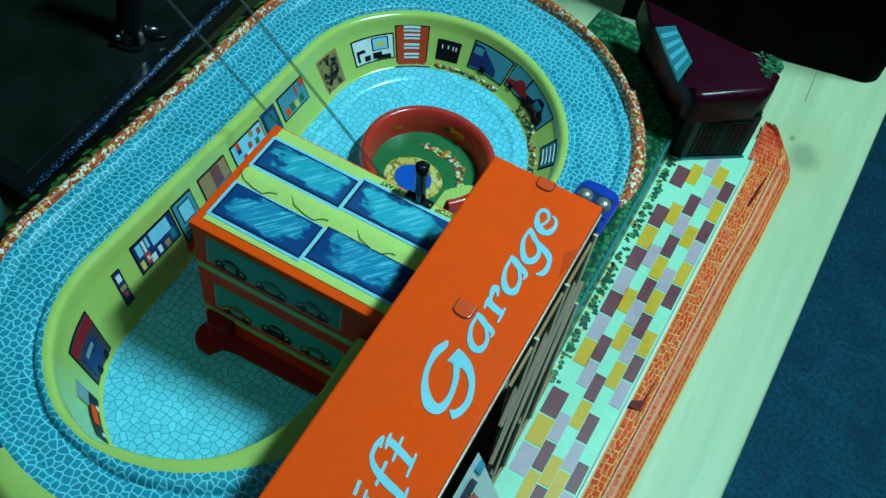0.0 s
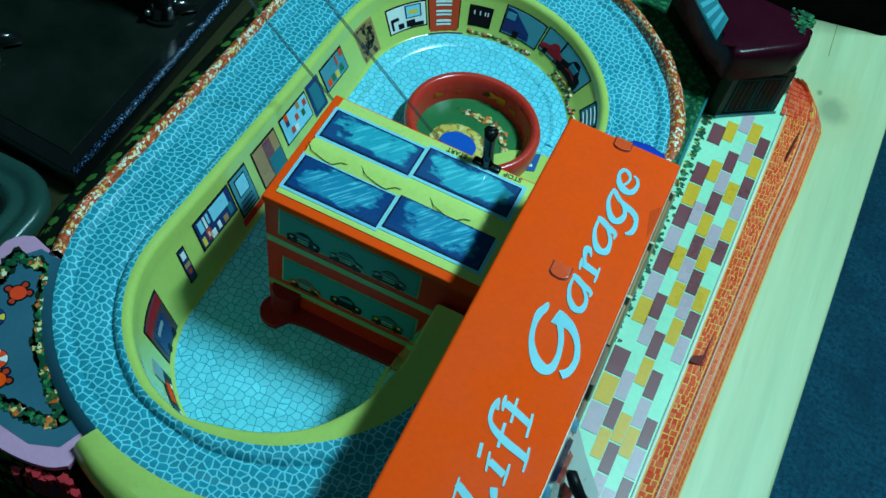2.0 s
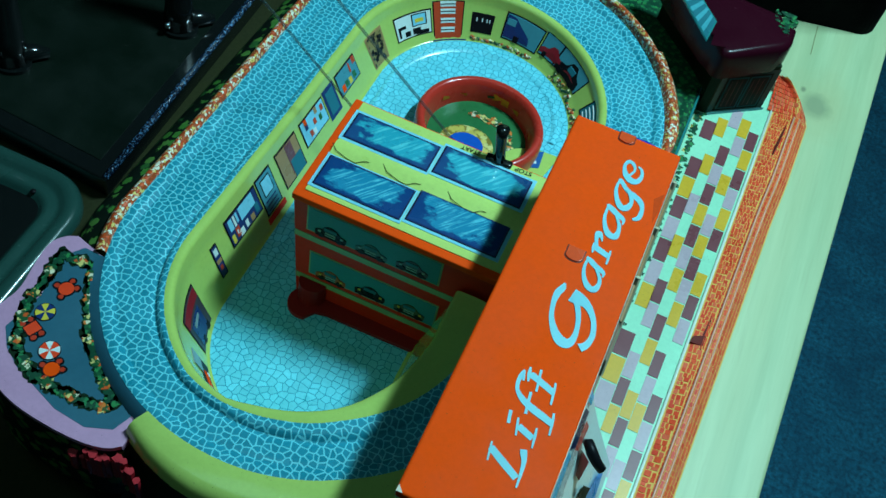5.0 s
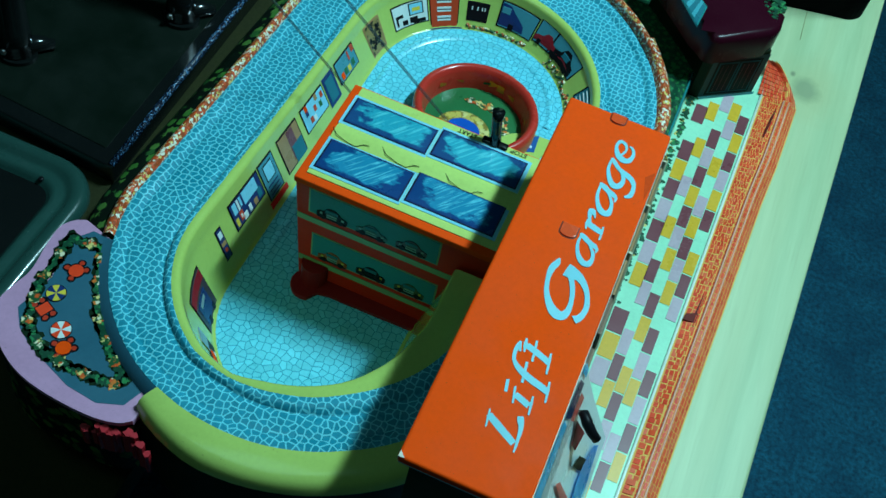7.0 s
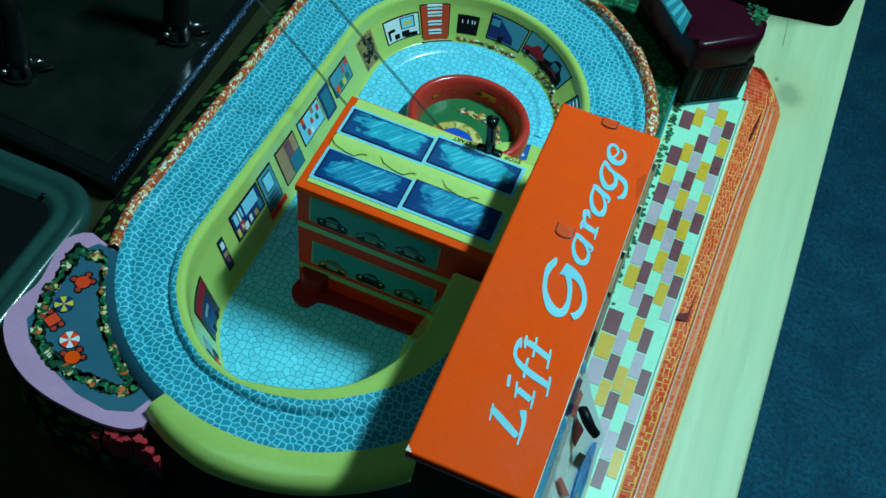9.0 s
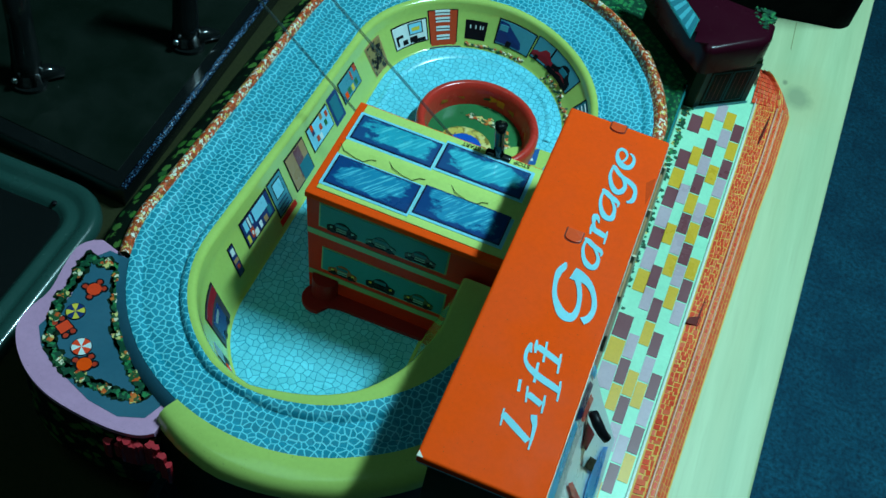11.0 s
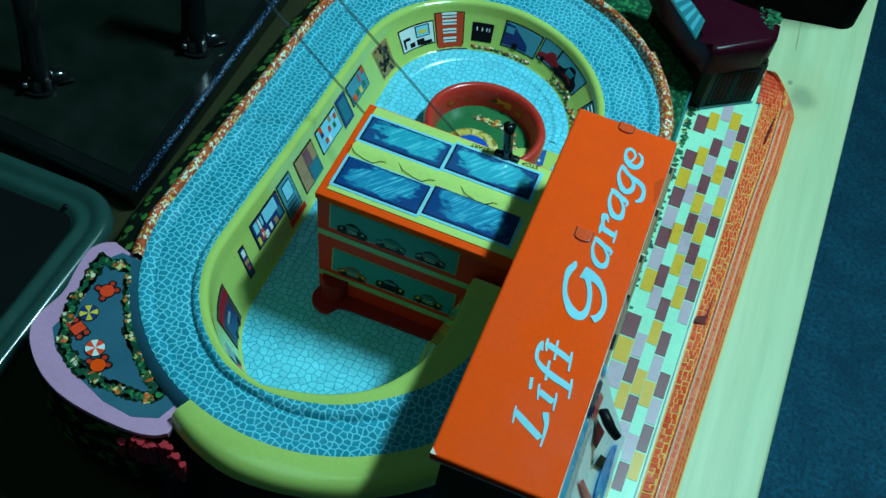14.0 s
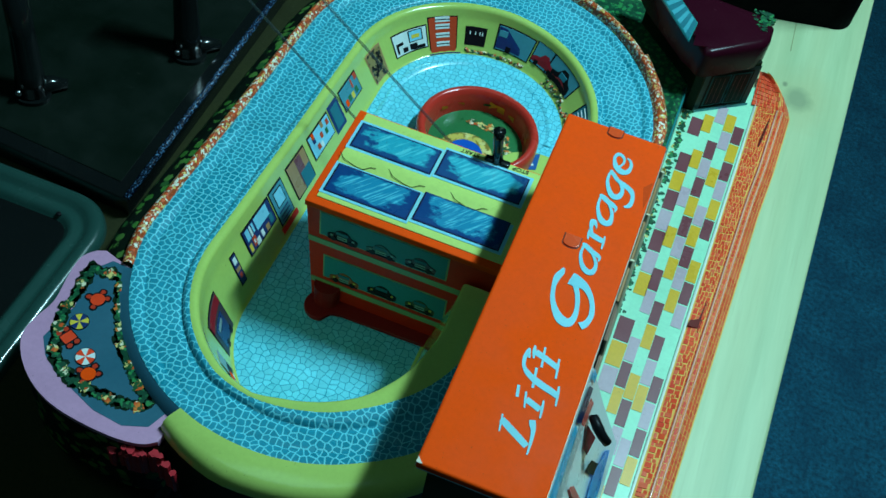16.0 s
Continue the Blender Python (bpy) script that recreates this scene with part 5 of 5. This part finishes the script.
for u in (-22, 20):
    for v in (-10.5, 10.5):
        b = disc(0, 0, -2, 2, 5, n=18)
        for w in b.verts:
            lx, ly, lz = w.co.z, w.co.x, w.co.y
            px, py = cp(u + ly, v + lx)
            w.co = Vector((px, py, 35.4 + lz))
        part("wheel", b, BLACK, car)

# black edge, bright blue specks in the colour imitate sparkling highlights
EDGE_GLINTS, nt_, p_ = nodes_of("black_edge_with_glints")
wear(nt_, p_, ramp(nt_, noise_of(nt_, where(nt_), 700, 3).outputs["Fac"], [(0.52, (0.003, 0.007, 0.024)), (0.68, (0.16, 0.40, 0.70))]), 0.4, 0.22)
bump(nt_, p_, noise_of(nt_, where(nt_), 900, 2).outputs["Fac"], 0.8, 0.0008)
stand = thing("black_stand", -370, 120, SHELF_Z, "glossy black stand on a board, blue glints painted on its edge", "stand")
ST = 3.0
part("slab", prism([(-268.5, -52), (-275, 430), (-700, 430), (-700, -22)], SHELF_Z + 3, ST - 0.5, 1.5), GLOSS_BLACK, stand)
part("slab_foot", prism([(-276, -44), (-282, 420), (-690, 420), (-690, -12)], SHELF_Z + 0.2, SHELF_Z + 3.2), GLOSS_BLACK, stand)
part("slab_top", prism([(-280.5, -39.5), (-287, 424), (-694, 424), (-694, -10)], ST - 0.8, ST + 0.1, 0.2), SLAB_TOP, stand, "dull green-black panel")
part("slab_edge", tube([(-270.2, -50, ST - 1.2), (-272.5, 120, ST - 1.2), (-276.5, 428, ST - 1.2)], 2.4, 12), EDGE_GLINTS, stand, "shiny black edge with painted blue glints", True)


def bracket(x, y, turn):
    """A black foot with a chrome ball that stands on the slab."""
    c, s = math.cos(radians(turn)), math.sin(radians(turn))
    th = part("foot", disc(x, y, ST, ST + 3, 14, 12), GLOSS_BLACK, stand, "black cast foot with a chrome ball")
    pts = [(0, 2, ST + 2), (0, 5, 22), (0, 11, 50), (0, 18, 100)]
    part("leg", tube([(x + c * a - s * b, y + s * a + c * b, z) for a, b, z in pts], 9, 14, None, [12, 10, 9, 9]), GLOSS_BLACK, th, smooth=True)
    pts = [(0, 0, ST + 6), (14, 6, ST + 6), (24, 8, ST + 4)]
    part("toe", tube([(x + c * a - s * b, y + s * a + c * b, z) for a, b, z in pts], 5, 12, None, [8, 6, 3.5]), GLOSS_BLACK, th, smooth=True)
    part("chrome_ball", ball(x - 3, y - 10, ST + 9, 2.6), CHROME, th, smooth=True)


bracket(-301, 92, 25)
bracket(-378, 4, 25)

# tray with a raised rim at the corner
tray = thing("enamel_tray", -390, -200, SHELF_Z, "grey-green enamel tray with a black sunken middle", "tray")


def rounded(x0, x1, y0, y1, r, n=8):
    out = []
    for cx_, cy_, a0 in ((x1 - r, y1 - r, 0), (x0 + r, y1 - r, 90), (x0 + r, y0 + r, 180), (x1 - r, y0 + r, 270)):
        out += [(cx_ + r * math.cos(radians(a0 + 90 * k / n)), cy_ + r * math.sin(radians(a0 + 90 * k / n))) for k in range(n + 1)]
    return out


profile = [(0, SHELF_Z + 0.4), (0.5, -11), (3, -7.4), (7, -7), (11, -8), (13, -10.4), (16, -10.6), (19, -9), (22, -9.4), (24, -12), (26, -14)]
rows = list(zip(*[[(x, y, z) for x, y in rounded(-560 + d, -272 - d, -420 + d, -51 - d, max(34 - d * 0.8, 8))] for d, z in profile]))
part("rim", loft([list(r) for r in rows], True), TRAY_GREEN, tray, smooth=True)
part("middle", prism(rounded(-536, -296, -396, -75, 10), SHELF_Z + 0.4, -13.6), GLOSS_BLACK, tray)
part("screw", ball(-309, -74, -9.6, 2.0, 0.5), BLACK, tray, smooth=True)

crate = thing("black_box", 60, 430, TABLE_Z, "matt black box with rounded edges on the table", "box")
BOX_OUTLINE = [(-20, 320), (157, 363)] + [(157 + 18 * math.sin(radians(a)), 381 - 18 * math.cos(radians(a))) for a in range(15, 100, 14)] + [(157, 560), (-60, 540)]
MATT_BLACK = plain("matt_black", (0.003, 0.003, 0.004), 0.85, coat=0.0, spec=0.05)
part("body", prism(BOX_OUTLINE, TABLE_Z + 0.3, 150, 0.8), MATT_BLACK, crate)
part("lid", prism(BOX_OUTLINE, 150.4, 190, 8), MATT_BLACK, crate)

lamp = thing("desk_lamp", LAMP_AT.x * 1000, LAMP_AT.y * 1000, LAMP_AT.z * 1000, "long narrow lamp hanging over the table", "lamp")
LX, LY, LZ = LAMP_AT * 1000
part("shade", merged(prism(rounded(LX - 40, LX + 40, LY - 165, LY + 165, 20), LZ + 45, LZ + 60, 4), loft([[(x, y, LZ + 45) for x, y in rounded(LX - 40, LX + 40, LY - 165, LY + 165, 20)], [(x, y, LZ + 20) for x, y in rounded(LX - 46, LX + 46, LY - 171, LY + 171, 24)]])), GLOSS_BLACK, lamp, smooth=False)
part("cord", tube([(LX, LY, LZ + 58), (LX, LY, 1782)], 3, 8), BLACK, lamp)

# two thin wires that run down behind the garage block
WIRE = plain("translucent_line", (0.07, 0.10, 0.10), 0.4, amount=0.3, coat=0.0)
WIRE.node_tree.nodes["Principled BSDF"].inputs["Alpha"].default_value = 0.4
for low, bend, up in (((-30, 21, FLOOR + 0.8), (-36, 21, 57), (-2063, 40, 1779)), ((-119, 46, FLOOR + 0.8), (-117.5, 48, 22), (-1252, -450, 1779))):
    tagged(part("wire", tube([low, bend, Vector(bend).lerp(Vector(up), 0.05), up], 0.95, 8), WIRE, smooth=True), "thin translucent grey wire slanting down behind the toy garage", "wire", "wires behind the garage block")

# ---------------------------------------------------------------- small pieces: slabs of the pavement, bricks of the kerb
COLUMNS = (("MPMPYPLPLYMPYLMPMYPLM", 75.4, 210), ("YMYMLMYMPLMLPYMPLMYP", 82.7, 197), ("LMPLPYPLYMPYMYPLMYPM", 90.0, 211), ("YLMYMLYPLYMPLYMLPMYL", 97.3, 205), ("MPYPLYPMYPLMMPLPYMPL", 104.6, 215))
SLABS = {"P": PLUM, "Y": OCHRE, "L": LILAC}
for letters, x, y in COLUMNS:
    for i, k in enumerate(letters):
        yy = y - 20.4 * i
        if k in SLABS and yy > -246 and yy < 222:
            w = 3.45 if x > 76 else 4.2
            if x > 76 or yy > -5:
                part("slab", box(x - w, x + w, yy - 9.6, yy + 9.6, 13.2, 13.7), SLABS[k], pave)
            else:
                part("slab", box(x - 7, x + 3.4, yy - 9.6, yy + 9.6, 13.2, 13.7), SLABS[k], pave)

rng = random.Random(11)
flat, slope = bmesh.new(), bmesh.new()
y = -249.0
while y < 232:
    k = kerb_right(y)
    length = rng.uniform(2.8, 4.4)
    x = 112.2
    while x < k - 14:
        w = rng.uniform(1.7, 3.6)
        x1 = min(x + w, k - 13.2)
        sh = rng.uniform(-0.6, 0.6)
        k1 = kerb_right(y + length)
        quad = [(px, py, lerp(px, [111.4, 113.5, kk - 13.5], [14.5, 14.9, 16.8]) + 0.22) for px, py, kk in ((x, y + sh, k), (x1 - 0.5, y + sh, k), (x1 - 0.5, y + sh + length - 0.5, k1), (x, y + sh + length - 0.5, k1))]
        vs = [flat.verts.new(p) for p in quad] + [flat.verts.new((px, py, pz - 0.6)) for px, py, pz in quad]
        for f in ((0, 1, 2, 3), (0, 4, 5, 1), (1, 5, 6, 2), (2, 6, 7, 3), (3, 7, 4, 0)):
            flat.faces.new([vs[q] for q in f])
        x = x1
    y += length
k = kerb_right(232)
PX = [109.6, 110.2, 111.4, 113.5, k - 13.5, k - 12, k - 10.5, k - 8.5, k - 6.5, k - 2, k, k + 0.6]
PZ = [13.2, 14.0, 14.5, 14.9, 16.8, 17.2, 18.6, 18.8, 17.0, 12.5, TABLE_Z + 0.5, TABLE_Z + 0.2]
y = 233.0
while y < 272:
    x = 112.5
    while x < k - 1:
        w = rng.uniform(2.2, 3.4)
        pts = []
        for px, py in ((x, y), (min(x + w - 0.5, k), y), (min(x + w - 0.5, k), y + 4.2), (x, y + 4.2)):
            f = lerp(py, [236, 246, 256, 265, 272, 276], [0, 0.12, 0.3, 0.55, 0.8, 0.98])
            pts.append((112 + (px - 112) * (1 - f ** 1.6), py - (px - 112) * 0.18 * min(1, (py - 235) / 10), lerp(px, PX, PZ) + 0.25))
        vs = [slope.verts.new(p) for p in pts]
        vs += [slope.verts.new((p[0], p[1], p[2] - 0.6)) for p in pts]
        for f in ((0, 1, 2, 3), (0, 4, 5, 1), (1, 5, 6, 2), (2, 6, 7, 3), (3, 7, 4, 0)):
            slope.faces.new([vs[i] for i in f])
        x += w
    y += 4.7
BANDS = ((-13.2, 16.95, -12.1, 17.3), (-11.8, 17.5, -10.8, 18.5), (-10.4, 18.78, -8.6, 18.98), (-8.3, 18.85, -6.7, 17.4), (-6.3, 17.0, -4.4, 15.1), (-4.0, 14.7, -2.2, 12.9), (-1.8, 12.5, -0.3, 10.9))
for a, za, b, zb in BANDS:
    y = -249.0 + rng.uniform(0, 3)
    while y < 232:
        length = rng.uniform(3.4, 6.2)
        k0, k1 = kerb_right(y), kerb_right(y + length)
        vs = [slope.verts.new(p) for p in ((k0 + a, y, za), (k0 + b, y, zb), (k1 + b, y + length - 0.5, zb), (k1 + a, y + length - 0.5, za))]
        vs += [slope.verts.new((v.co.x - 0.2, v.co.y, v.co.z - 0.5)) for v in vs]
        for f in ((0, 1, 2, 3), (0, 4, 5, 1), (1, 5, 6, 2), (2, 6, 7, 3), (3, 7, 4, 0)):
            slope.faces.new([vs[i] for i in f])
        y += length
tagged(part("bricks", flat, BRICKS, kerb, "small red printed bricks"), kind="stuff")
tagged(part("ridge_bricks", slope, BRICKS, kerb, "small red printed bricks"), kind="stuff")

# the pavement and the kerb run at a small angle to the lift
for ob in [pave, kerb, bpy.data.objects["kerb_edge"]] + list(pave.children) + list(kerb.children):
    if ob.name.startswith("ridge"):
        continue
    origin = AT[ob.name]
    for v in ob.data.vertices:
        x, y = (origin.x + v.co.x) / MM, (origin.y + v.co.y) / MM
        inner = kerb_right(min(y, 232)) - 13.5
        v.co.x += MM * 0.025 * (min(max(y, -250), 232) - 10) * lerp(x, [62, 110, 112, inner], [0, 1, 1, 0])
